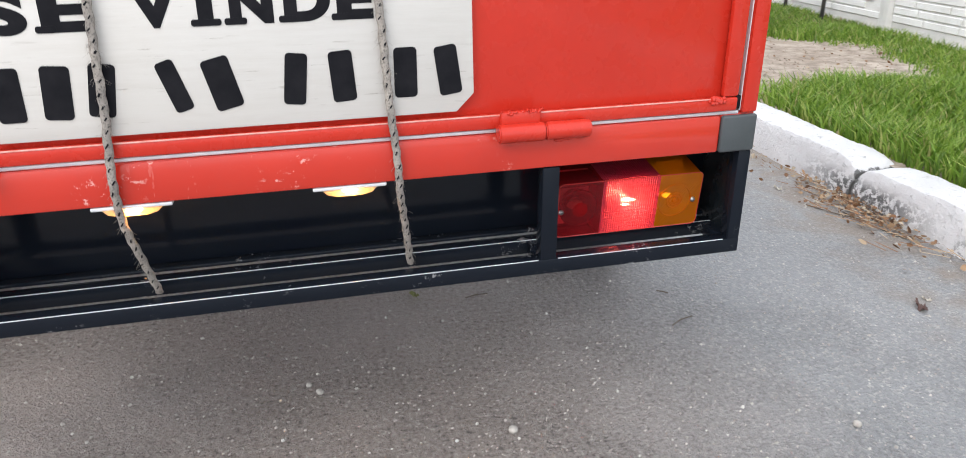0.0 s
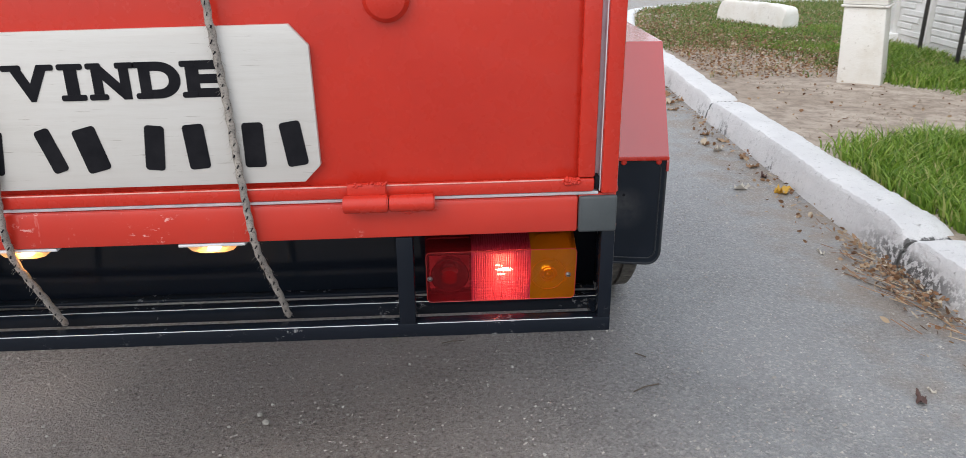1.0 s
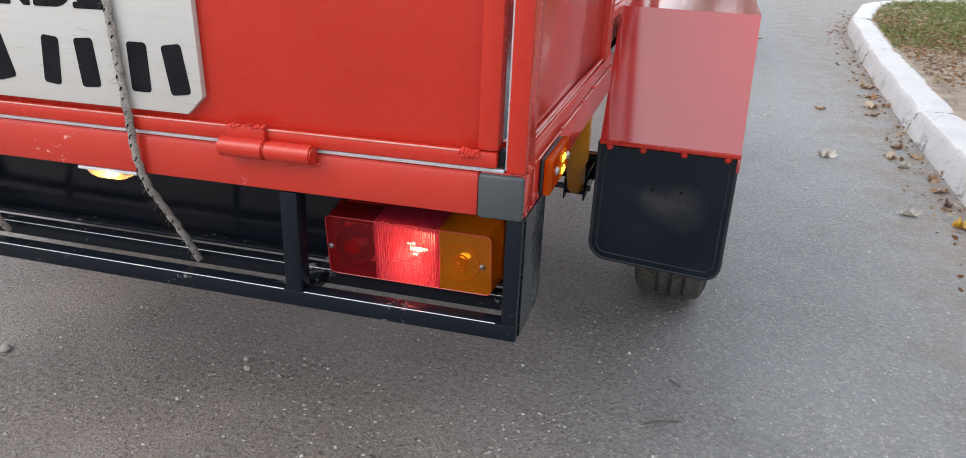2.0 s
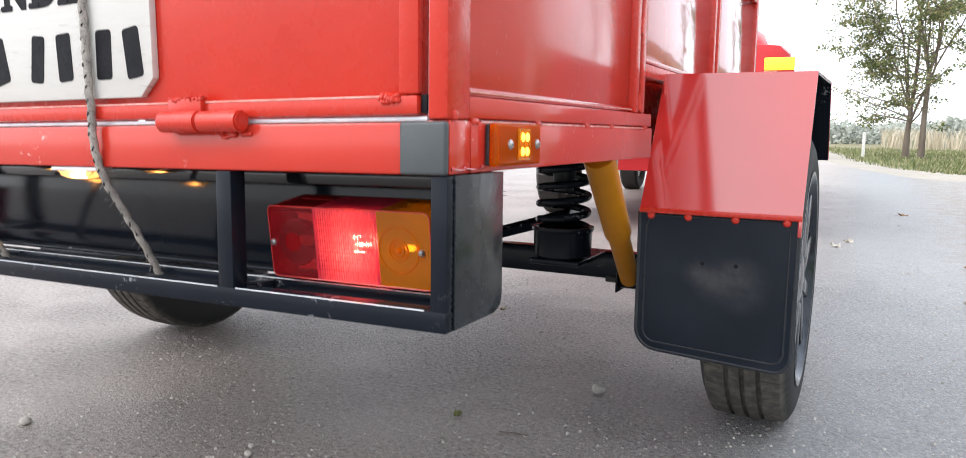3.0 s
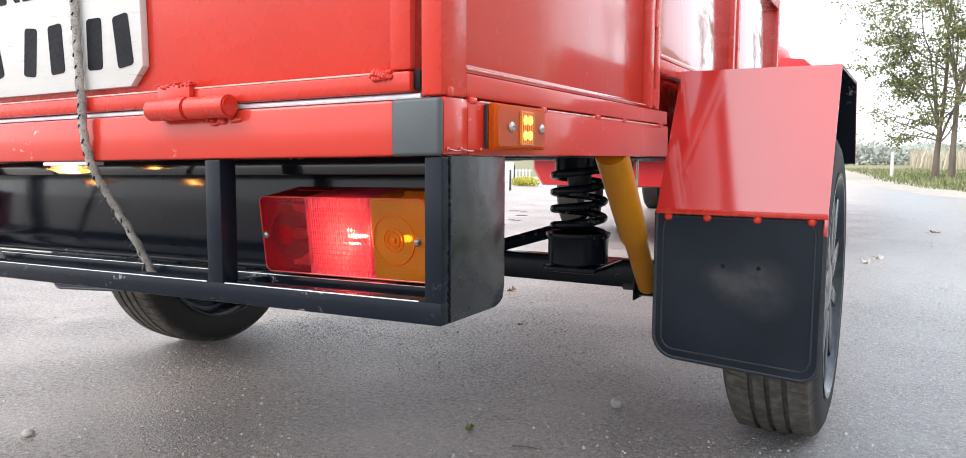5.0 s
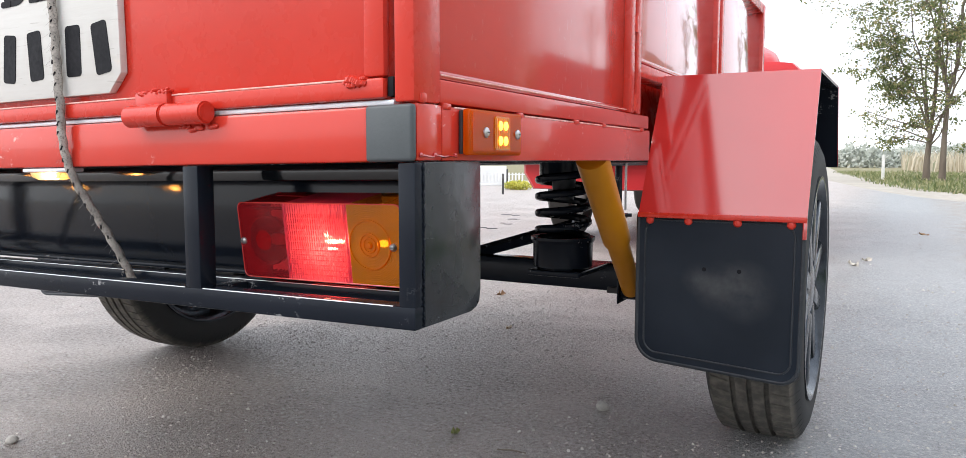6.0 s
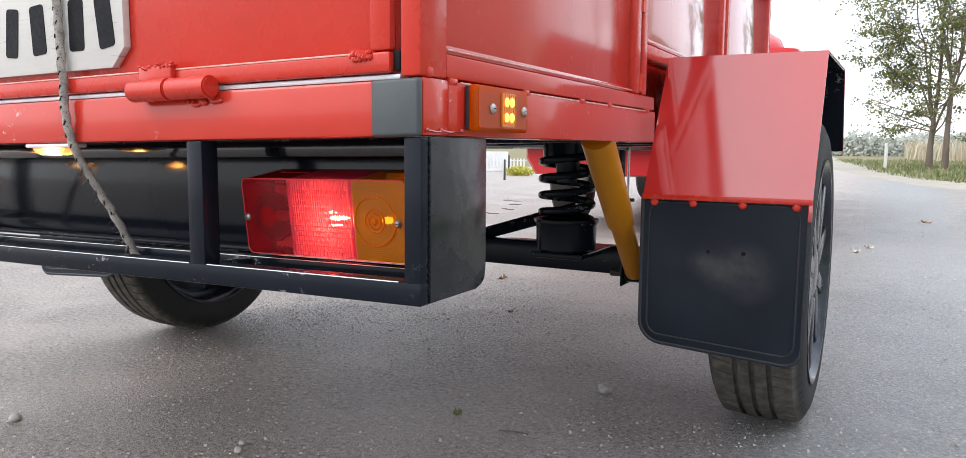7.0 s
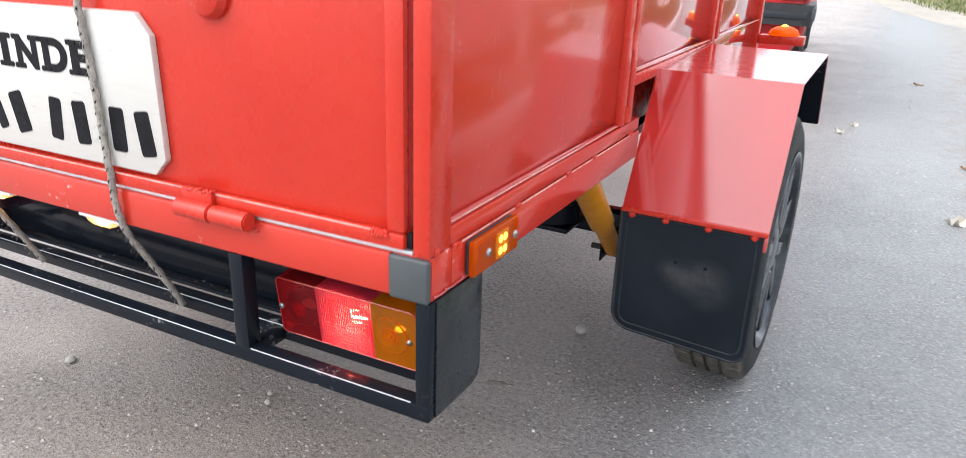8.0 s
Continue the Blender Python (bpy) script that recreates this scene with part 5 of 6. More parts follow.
def car():
    """Red saloon ahead of the trailer."""
    x0, x1, y0 = -1.53, -0.07, 3.5
    cx = (x0 + x1) / 2
    ob = thing("towing_car", (x1, y0, 0), "red saloon car coupled to the trailer", "car")

    def shell(sections):
        """Cross sections (y, half width, z low, z high, tuck) joined along the car."""
        bm = bmesh.new()
        rings = []
        for y, hw, zl, zh, tuck in sections:
            o = [(-hw + 0.06, zl), (hw - 0.06, zl), (hw - 0.005, zl + 0.09), (hw, zl + 0.5 * (zh - zl)), (hw - tuck * 0.6, zh - 0.05), (hw - tuck - 0.03, zh - 0.008), (hw - tuck - 0.1, zh), (-hw + tuck + 0.1, zh), (-hw + tuck + 0.03, zh - 0.008), (-hw + tuck * 0.6, zh - 0.05), (-hw, zl + 0.5 * (zh - zl)), (-hw + 0.005, zl + 0.09)]
            rings.append([bm.verts.new((cx + x, y, z)) for x, z in o])
        n = len(rings[0])
        for p, q in zip(rings, rings[1:]):
            for k in range(n):
                bm.faces.new((p[k], p[(k + 1) % n], q[(k + 1) % n], q[k]))
        bm.faces.new(rings[0][::-1])
        bm.faces.new(rings[-1])
        return bm
    hw = (x1 - x0) / 2
    bm = shell(((y0, hw - 0.02, 0.325, 0.925, 0.04), (y0 + 0.03, hw, 0.32, 0.965, 0.04), (y0 + 0.45, hw, 0.31, 1.012, 0.04), (y0 + 0.95, hw, 0.28, 1.02, 0.04), (y0 + 2.6, hw, 0.27, 0.92, 0.04), (y0 + 3.5, hw + 0.01, 0.28, 0.86, 0.06), (y0 + 3.95, hw - 0.03, 0.32, 0.72, 0.05)))
    body = part("body", bm, CAR_RED, ob, smooth=40)
    roofline = ((0.47, 0.125, 0.995, 0.03), (0.52, 0.125, 1.045, 0.03), (0.62, 0.13, 1.09, 0.04), (0.85, 0.14, 1.15, 0.06), (1.25, 0.15, 1.215, 0.09), (1.95, 0.15, 1.28, 0.12), (2.5, 0.15, 1.28, 0.12), (3.1, 0.12, 0.93, 0.04))
    bm = shell([(y0 + dy, hw - inset, 0.86, z, tuck) for dy, inset, z, tuck in roofline])
    cabin = part("cabin", bm, CAR_RED, body, smooth=40)
    # curved rear screen lying on the cabin between its pillars
    bm = bmesh.new()
    rows = []
    for dy, inset, z, tuck in roofline[:5]:
        u = hw - inset - tuck - 0.075
        rows.append([bm.verts.new((cx + e * u, y0 + dy - 0.012 + lift, z + 0.004 - lift)) for lift in (0.0, 0.006) for e in (-1, 1)])
    for p, q in zip(rows, rows[1:]):
        for k, l in ((0, 1), (3, 2), (2, 0), (1, 3)):
            bm.faces.new((p[k], p[l], q[l], q[k]))
    bm.faces.new([rows[0][k] for k in (0, 2, 3, 1)])
    bm.faces.new([rows[-1][k] for k in (0, 1, 3, 2)])
    part("rear_window", bm, GLASS, ob)
    for s in (-1, 1):
        a, b = sorted((cx + s * (hw - 0.135), cx + s * (hw + 0.001)))
        lamp = part("rear_lamp", B((a, y0 - 0.018, 0.585), (b, y0 + 0.10, 0.90), 0.006), CAR_RED, ob, "amber, white and red rear lamp")
        part("amber_lens", B((a - 0.001, y0 - 0.026, 0.836), (b + 0.003, y0 - 0.012, 0.896), 0.004), CAR_AMBER, lamp, "lit amber indicator")
        m = a + 0.45 * (b - a) if s > 0 else a + 0.55 * (b - a)
        i0, i1 = (a - 0.001, m) if s > 0 else (m, b + 0.001)
        e0, e1 = (m + 0.001, b + 0.003) if s > 0 else (a - 0.003, m - 0.001)
        part("white_lens", B((i0, y0 - 0.026, 0.76), (i1, y0 - 0.012, 0.834), 0.003), LENS_CLEAR, lamp)
        part("red_lens", B((i0, y0 - 0.026, 0.59), (i1, y0 - 0.012, 0.758), 0.003), LENS_RED, lamp)
        part("red_lens", B((e0, y0 - 0.026, 0.59), (e1, y0 - 0.012, 0.834), 0.003), LENS_RED, lamp)
    bm = bmesh.new()
    slab(bm, rounded(x0 - 0.02, y0 - 0.07, x1 + 0.03, y0 + 0.25, [0.05, 0.05, 0.01, 0.01], 5), 0.468, 0.565, "z", 0.006)
    bumper = part("bumper", bm, DARK_PLASTIC, ob, "dark plastic bumper")
    part("bumper_trim", B((x0 + 0.0, y0 - 0.078, 0.50), (x1, y0 - 0.0705, 0.53), 0.002), RUBBER, bumper)
    for s in (-1, 1):
        a, b = sorted((cx + s * (hw + 0.0), cx + s * (hw + 0.036)))
        part("bumper_end", B((a, y0 - 0.05, 0.49), (b, y0 + 0.24, 0.55), 0.006), CAP_GREY, bumper)
    part("boot_seam", B((x0 + 0.16, y0 - 0.0215, 0.60), (x1 - 0.16, y0 - 0.019, 0.606), 0), DARK_PLASTIC, body)
    for y in (y0 + 0.72, y0 + 3.15):
        for s in (-1, 1):
            c = (cx + s * (hw - 0.08), y, 0.283)
            bm = bmesh.new()
            spin(bm, [(-0.055, 0.17), (-0.08, 0.21), (-0.078, 0.26), (-0.06, 0.283), (0.06, 0.283), (0.078, 0.26), (0.08, 0.21), (0.055, 0.17)], c, "x", 48)
            w = part("wheel", bm, TYRE, ob)
            bm = bmesh.new()
            spin(bm, [(0.05 * s, 0.0), (0.05 * s, 0.1), (0.03 * s, 0.15), (0.056 * s, 0.172), (-0.05 * s, 0.172), (-0.05 * s, 0.0)], c, "x", 32)
            part("wheel_disc", bm, STEEL, w)
    ob.rotation_euler.z = radians(5)
    return ob


def prop_stand():
    """Folding prop stand clamped to the drawbar."""
    x, y = -0.56, 2.2
    leg = part("prop_stand", R((x - 0.006, y, 0.285), (x - 0.006, y, 0.52), 0.0135, seg=18), BLACK, trailer, "black tubular prop stand with a crank")
    part("stand_rod", R((x + 0.02, y + 0.004, 0.30), (x + 0.02, y + 0.004, 0.52), 0.0045, seg=10), STEEL, leg, "bare steel rod")
    part("stand_foot", B((x - 0.025, y - 0.02, 0.272), (x + 0.03, y + 0.02, 0.288), 0.003), BLACK, leg)
    part("stand_crank", R((x + 0.01, y - 0.022, 0.281), (x + 0.052, y - 0.022, 0.284), 0.0065, seg=10), BLACK, leg)


prop_stand()
CAR_AMBER = glow("car_indicator", (1.0, 0.5, 0.02), 1.6)
car()

# ---- along the verge ----


def pillar():
    at = (1.99, 3.225, 0.06)
    ob = thing("concrete_pillar", at, "whitewashed concrete pillar with a stained foot", "pillar")

    def piece(name, half, z0, z1, taper=0.0):
        bm = bmesh.new()
        box(bm, (-half, -half, z0), (half, half, z1), 0.005)
        for v in bm.verts:
            if v.co.z > (z0 + z1) / 2:
                v.co.x *= 1 - taper
                v.co.y *= 1 - taper
        bmesh.ops.transform(bm, matrix=pose(at[0], at[1], 0, 0, 0, -35), verts=bm.verts)
        for v in bm.verts:
            v.co.x -= 0.06 * (v.co.z - 0.06)
            v.co.y += 0.03 * (v.co.z - 0.06)
        part(name, bm, PILLAR_WHITE, ob)
    piece("shaft", 0.108, 0.05, 0.478, 0.07)
    piece("collar", 0.114, 0.480, 0.492)
    piece("upper_shaft", 0.106, 0.494, 1.25)
    piece("cap_stone", 0.13, 1.255, 1.31)


def stained_white():
    m, t, p, o = nodes_of("stained_whitewash")
    a = n_noise(t, 7.0, 5.0, 0.7)
    b = n_noise(t, 40.0, 5.0, 0.7)
    col = n_mix(t, n_ramp(t, a, ((0.45, 0.0), (0.75, 0.7))), (0.76, 0.75, 0.71), (0.62, 0.58, 0.5))
    col = n_mix(t, n_ramp(t, b, ((0.62, 0.0), (0.70, 0.8))), col, (0.36, 0.32, 0.27))
    t.links.new(col, p.inputs["Base Color"])
    p.inputs["Roughness"].default_value = 0.9
    n_bump(t, p, [(b, 0.5, 0.006)])
    return m


PILLAR_WHITE = stained_white()
pillar()


def kerb_material():
    m, t, p, o = nodes_of("kerb_whitewash")
    geo = t.nodes.new("ShaderNodeNewGeometry")
    sep = t.nodes.new("ShaderNodeSeparateXYZ")
    t.links.new(geo.outputs["Position"], sep.inputs["Vector"])
    a = n_noise(t, 2.6, 4.0, 0.6)
    b = n_noise(t, 38.0, 6.0, 0.75)
    low = t.nodes.new("ShaderNodeMapRange")
    low.inputs["From Min"].default_value, low.inputs["From Max"].default_value = 0.085, 0.01
    t.links.new(sep.outputs["Z"], low.inputs["Value"])
    flake = n_mix(t, 1.0, n_ramp(t, a, ((0.54, 0.0), (0.62, 1.0))), n_ramp(t, b, ((0.5, 0.0), (0.56, 1.0))), "MULTIPLY")
    flake = n_mix(t, 1.0, flake, low.outputs["Result"], "MULTIPLY")
    # paint knocked off round a joint
    far = t.nodes.new("ShaderNodeVectorMath")
    far.operation = "DISTANCE"
    far.inputs[1].default_value = (0.94, 0.88, 0.02)
    t.links.new(geo.outputs["Position"], far.inputs[0])
    near = t.nodes.new("ShaderNodeMapRange")
    near.inputs["From Min"].default_value, near.inputs["From Max"].default_value = 0.30, 0.10
    t.links.new(far.outputs["Value"], near.inputs["Value"])
    spot = n_mix(t, 1.0, n_ramp(t, n_noise(t, 55.0, 6.0, 0.7), ((0.46, 0.0), (0.51, 1.0))), near.outputs["Result"], "MULTIPLY")
    spot = n_mix(t, 1.0, spot, n_ramp(t, low.outputs["Result"], ((0.1, 0.0), (0.5, 1.0))), "MULTIPLY")
    flake = n_mix(t, 1.0, flake, spot, "LIGHTEN")
    # shade inside the open joints, put into the colour
    for y in (-0.95, 0.93, 2.71, 4.42, 6.1):
        off = t.nodes.new("ShaderNodeMath")
        off.operation = "SUBTRACT"
        off.inputs[1].default_value = y
        t.links.new(sep.outputs["Y"], off.inputs[0])
        dist = t.nodes.new("ShaderNodeMath")
        dist.operation = "ABSOLUTE"
        t.links.new(off.outputs["Value"], dist.inputs[0])
        crack = t.nodes.new("ShaderNodeMapRange")
        crack.inputs["From Min"].default_value, crack.inputs["From Max"].default_value = 0.03, 0.004
        t.links.new(dist.outputs["Value"], crack.inputs["Value"])
        joint_shade = n_ramp(t, n_mix(t, 1.0, crack.outputs["Result"], n_ramp(t, b, ((0.3, 0.45), (0.6, 1.0))), "MULTIPLY"), ((0.5, 0.0), (0.62, 1.0)))
        flake = n_mix(t, 1.0, flake, joint_shade, "LIGHTEN")
    few = n_ramp(t, b, ((0.59, 0.0), (0.66, 0.5)))
    col = n_mix(t, n_ramp(t, n_noise(t, 6.0, 4.0), ((0.4, 0.0), (0.7, 0.6))), (0.73, 0.73, 0.735), (0.60, 0.60, 0.61))
    col = n_mix(t, n_mix(t, 1.0, flake, few, "LIGHTEN"), col, (0.13, 0.13, 0.13))
    t.links.new(col, p.inputs["Base Color"])
    p.inputs["Roughness"].default_value = 0.88
    n_bump(t, p, [(b, 0.9, 0.012), (n_noise(t, 130.0, 4.0), 0.5, 0.003)])
    return m


KERB_WHITE = kerb_material()


def kerb_stone_mesh(a, b, seed):
    """One kerb stone from a to b on the plan, worn along its edges."""
    a, b = Vector((*a, 0)), Vector((*b, 0))
    d = (b - a).normalized()
    nrm = Vector((d.y, -d.x, 0))
    L = (b - a).length
    prof = [(0.0, -0.03), (0.004, 0.02), (0.010, 0.05), (0.015, 0.078), (0.019, 0.096), (0.024, KH - 0.002), (0.034, KH + 0.001), (0.06, KH + 0.002), (0.10, KH + 0.002), (0.138, KH), (0.152, KH - 0.004), (0.162, KH - 0.016), (KW, 0.05), (KW, -0.03)]
    n = max(8, int(L / 0.022))
    bm = bmesh.new()
    rings = []
    for i in range(n + 1):
        s = 0.006 + (L - 0.012) * i / n
        end = min(i, n - i)
        drop = (0.03, 0.012, 0.005, 0.002)[end] if end < 4 else 0.0
        ring = []
        for u, z in prof:
            p = a + d * s + nrm * u
            k = noise.noise((p.x * 9 + seed, p.y * 9, z * 9)) * 0.004 + noise.noise((p.x * 2.5, p.y * 2.5 + seed, 1)) * 0.005 + noise.noise((p.x * 31, p.y * 31, z * 31 + seed)) * 0.004
            zz = z + (k - drop if z > 0.05 else 0)
            ring.append(bm.verts.new((p.x + nrm.x * k * 0.6, p.y + nrm.y * k * 0.6, zz)))
        rings.append(ring)
    for p, q in zip(rings, rings[1:]):
        for k in range(len(prof) - 1):
            bm.faces.new((p[k], p[k + 1], q[k + 1], q[k]))
    bm.faces.new(rings[0][::-1])
    bm.faces.new(rings[-1])
    return bm


def kerb():
    ob = thing("kerb", (1.07, 2.0, 0), "whitewashed worn concrete kerb", "kerb", kind="structure")
    for i, (a, b) in enumerate(zip(KERB, KERB[1:])):
        part("kerb_stone", kerb_stone_mesh(a, b, i * 3.7), KERB_WHITE, ob, smooth=32)


kerb()


def white_block():
    bm = kerb_stone_mesh((2.525, 5.66), (2.28, 6.62), 2.2)
    for v in bm.verts:
        v.co.z = 0.05 + (v.co.z + 0.03) * 1.75 + 0.02 * noise.noise(v.co * 3)
    solo("concrete_block", bm, PILLAR_WHITE, "whitewashed concrete block lying on the grass", "block", at=(2.48, 6.15, 0.05), smooth=50)


white_block()
FA, FB = Vector((2.70, 1.37, 0)), Vector((3.06, 4.86, 0))
FD = (FB - FA).normalized()


def concrete_fence():
    ob = thing("concrete_fence", ((FA.x + FB.x) / 2, (FA.y + FB.y) / 2, 0.05), "white concrete panel fence with a brick-like relief", "fence", kind="structure")
    frame_m = Matrix.Translation(FA) @ Matrix.Rotation(math.atan2(FD.y, FD.x), 4, "Z")
    L = (FB - FA).length
    stops = [L - 8.0, L - 6.6, L - 5.3, L - 4.1, L - 2.9, L - 1.7, L - 0.52, L]
    for x in stops:
        bm = bmesh.new()
        box(bm, (x - 0.045, -0.05, 0.02), (x + 0.045, 0.05, 1.95), 0.01)
        bmesh.ops.transform(bm, matrix=frame_m, verts=bm.verts)
        part("fence_post", bm, CHALK, ob)
    bm = bmesh.new()
    box(bm, (L - 0.09, -0.12, 0.03), (L + 0.09, 0.08, 0.16), 0.012)
    bmesh.ops.transform(bm, matrix=frame_m, verts=bm.verts)
    part("post_footing", bm, CHALK, ob)
    for x0, x1 in zip(stops, stops[1:]):
        for j in range(4):
            z = 0.06 + 0.46 * j
            bm = bmesh.new()
            box(bm, (x0 + 0.047, -0.02, z), (x1 - 0.047, 0.02, z + 0.455), 0.004)
            bmesh.ops.transform(bm, matrix=frame_m, verts=bm.verts)
            panel = part("fence_panel", bm, CHALK, ob)
            bm = bmesh.new()
            z0 = z + (0.10 if j == 0 else 0.02)
            for r in range(int((z + 0.445 - z0) / 0.047)):
                k = x0 + 0.06 + (0.0, 0.17, 0.09)[r % 3]
                while k + 0.1 < x1 - 0.06:
                    e = min(k + (0.34, 0.52, 0.27)[(r + int(k * 7)) % 3], x1 - 0.06)
                    box(bm, (k, 0.0205, z0 + r * 0.047), (e, 0.0285, z0 + r * 0.047 + 0.038), 0.004, 1)
                    box(bm, (k, -0.0285, z0 + r * 0.047), (e, -0.0205, z0 + r * 0.047 + 0.038), 0.004, 1)
                    k = e + 0.012
            bmesh.ops.transform(bm, matrix=frame_m, verts=bm.verts)
            tagged(part("relief_bricks", bm, CHALK, panel), kind="stuff")


concrete_fence()
for x, y in ((2.785, 4.07), (2.755, 3.62)):
    bm = bmesh.new()
    box(bm, (x - 0.010, y - 0.010, 0.03), (x + 0.010, y + 0.010, 1.5), 0.003)
    solo("iron_post", bm, IRON, "dark iron post standing in the grass", "post", "iron posts", at=(x, y, 0.06))


def far_fence():
    """Knee-high white edging across the road, with a plain white wall behind it."""
    a, b = Vector((-7.3, 11.2, 0)), Vector((-5.83, 12.5, 0))
    d = (b - a).normalized()
    rot = Matrix.Rotation(math.atan2(d.y, d.x), 4, "Z")
    L = (b - a).length
    ob = thing("white_railing", tuple((a + b) / 2), "low white picket edging on a plinth", "fence")
    for k in range(int(L / 0.065)):
        bm = bmesh.new()
        box(bm, (-0.014, -0.008, 0.05), (0.014, 0.008, 0.24), 0.003, 1)
        bmesh.ops.transform(bm, matrix=Matrix.Translation(a + d * (0.03 + k * 0.065)) @ rot, verts=bm.verts)
        part("picket", bm, CHALK, ob)
    for z0, z1, y0, y1 in ((0.0, 0.05, -0.05, 0.05), (0.075, 0.095, 0.009, 0.024), (0.195, 0.215, 0.009, 0.024)):
        bm = bmesh.new()
        box(bm, (0, y0, z0), (L, y1, z1), 0.003)
        bmesh.ops.transform(bm, matrix=Matrix.Translation(a) @ rot, verts=bm.verts)
        part("railing_bar", bm, CHALK, ob)
    for x, y, h in ((-4.51, 9.0, 0.29), (-5.4, 10.9, 0.33)):
        bm = bmesh.new()
        spin(bm, [(0.0, 0.0), (0.0, 0.016), (h - 0.01, 0.013), (h, 0.007), (h, 0.0)], (x, y, 0), "z", 12)
        solo("low_post", bm, IRON, "short black iron post at the road edge", "post", "black posts", at=(x, y, 0))
    bm = bmesh.new()
    box(bm, (-2.5, 0.9, 0.0), (L - 0.12, 1.1, 0.36), 0.01)
    bmesh.ops.transform(bm, matrix=Matrix.Translation(a) @ rot, verts=bm.verts)
    solo("garden_wall", bm, CHALK, "low whitewashed garden wall across the road", "wall", at=tuple(a))


far_fence()

# ---- plants ----


def blades(name, spots, material, label, category, width=0.004, lean=0.5, seed=3):
    """Blades of grass: spots of (x, y, z, height)."""
    rng = np.random.default_rng(seed)
    n = len(spots)
    s = np.array(spots)
    ang = rng.uniform(0, 2 * math.pi, n)
    face = rng.uniform(0, 2 * math.pi, n)
    bend = rng.uniform(0.1, lean, n) * s[:, 3]
    w = width * rng.uniform(0.6, 1.3, n)
    dx, dy = np.cos(ang), np.sin(ang)
    fx, fy = np.cos(face), np.sin(face)
    V = np.zeros((n, 5, 3))
    base = s[:, :3]
    mid = base + np.stack((dx * bend * 0.35, dy * bend * 0.35, s[:, 3] * 0.6), 1)
    tip = base + np.stack((dx * bend, dy * bend, s[:, 3] * rng.uniform(0.8, 1.0, n)), 1)
    side = np.stack((fx * w, fy * w, 0 * w), 1)
    V[:, 0], V[:, 1], V[:, 2], V[:, 3], V[:, 4] = base - side, base + side, mid + side * 0.8, mid - side * 0.8, tip
    i = np.arange(n)[:, None] * 5
    quads = (i + np.array([[0, 1, 2, 3]])).tolist()
    tris = (i + np.array([[3, 2, 4]])).tolist()
    ob = new(name, from_arrays(name, V.reshape(-1, 3).tolist(), quads + tris, material))
    tagged(ob, label, category, kind="stuff")


def kerb_x(y):
    for (x0, y0), (x1, y1) in zip(KERB, KERB[1:]):
        if y0 <= y <= y1:
            return x0 + (x1 - x0) * (y - y0) / (y1 - y0)
    return 1.0


def grass_line(y):
    for (x0, y0), (x1, y1) in zip(GRASS_LINE, GRASS_LINE[1:]):
        if y0 <= y <= y1:
            return x0 + (x1 - x0) * (y - y0) / (y1 - y0)
    return 4.0


def grass():
    rng = random.Random(11)
    lush, low = [], []
    while len(lush) < 105000:
        x, y = rng.uniform(1.1, 3.6), rng.uniform(-2.6, 6.0)
        if x < kerb_x(y) + KW + 0.01:
            continue
        fx = FA.x + (FB.x - FA.x) * (y - FA.y) / (FB.y - FA.y) - 0.09
        if x > fx:
            continue
        n = noise.noise((x * 1.7, y * 1.7, 4))
        near_patch = 1.95 - y + 0.25 * n + 0.35 * (x - 1.3)
        band = (x - 2.2 + 0.12 * max(0, y - 2.64)) / 0.3 + 0.8 * n
        near_patch = min(near_patch, 0.5 + 0.55 * (y + 0.7) + 1.2 * n)
        want = max(min(1, near_patch * 2.6), min(1, band) if y > 1.8 else 0)
        if rng.random() > want:
            continue
        lush.append((x, y, 0.075, rng.uniform(0.045, 0.15) * (0.75 + 0.5 * n) * (0.5 if y > 4.4 else 0.75 if y > 2.2 else 1.0)))
    while len(low) < 60000:
        x, y = rng.uniform(1.15, 6), 3.35 + 5.4 * rng.random() ** 1.3
        if x < kerb_x(y) + KW + 0.01:
            continue
        n = noise.noise((x * 0.9, y * 0.9, 9))
        if rng.random() > min(1, max(0.02, (y - 3.5) * 0.35 + 1.5 * n + 0.45 * (x - 1.75))):
            continue
        low.append((x, y, 0.075, rng.uniform(0.03, 0.075)))
    blades("lush_grass", lush, GRASS, "bright green uncut grass behind the kerb", "grass", 0.0036, 0.9, 3)
    blades("short_grass", low, LOWGRASS, "short trodden grass on the verge", "grass", 0.0045, 0.7, 4)
    far = []
    while len(far) < 22000:
        y = 11.9 + 25 * rng.random() ** 1.6
        x = rng.uniform(-2.0, 3.0 + 0.35 * y)
        if x < grass_line(y) + 0.25 * noise.noise((y * 1.1, 3, 1)):
            continue
        far.append((x, y, -0.04, rng.uniform(0.04, 0.14) * (1 + 0.9 * max(0, noise.noise((x * 0.8, y * 0.8, 5))))))
    blades("roadside_grass", far, ROADSIDE, "rough roadside grass turning dry", "grass", 0.013, 0.8, 5)
    corn = [(rng.uniform(0.6, 40), rng.uniform(37, 60), -0.04, rng.uniform(0.6, 1.25)) for _ in range(9000)]
    blades("dry_corn", corn, DRYGRASS, "standing dry maize field", "crop", 0.035, 0.35, 6)


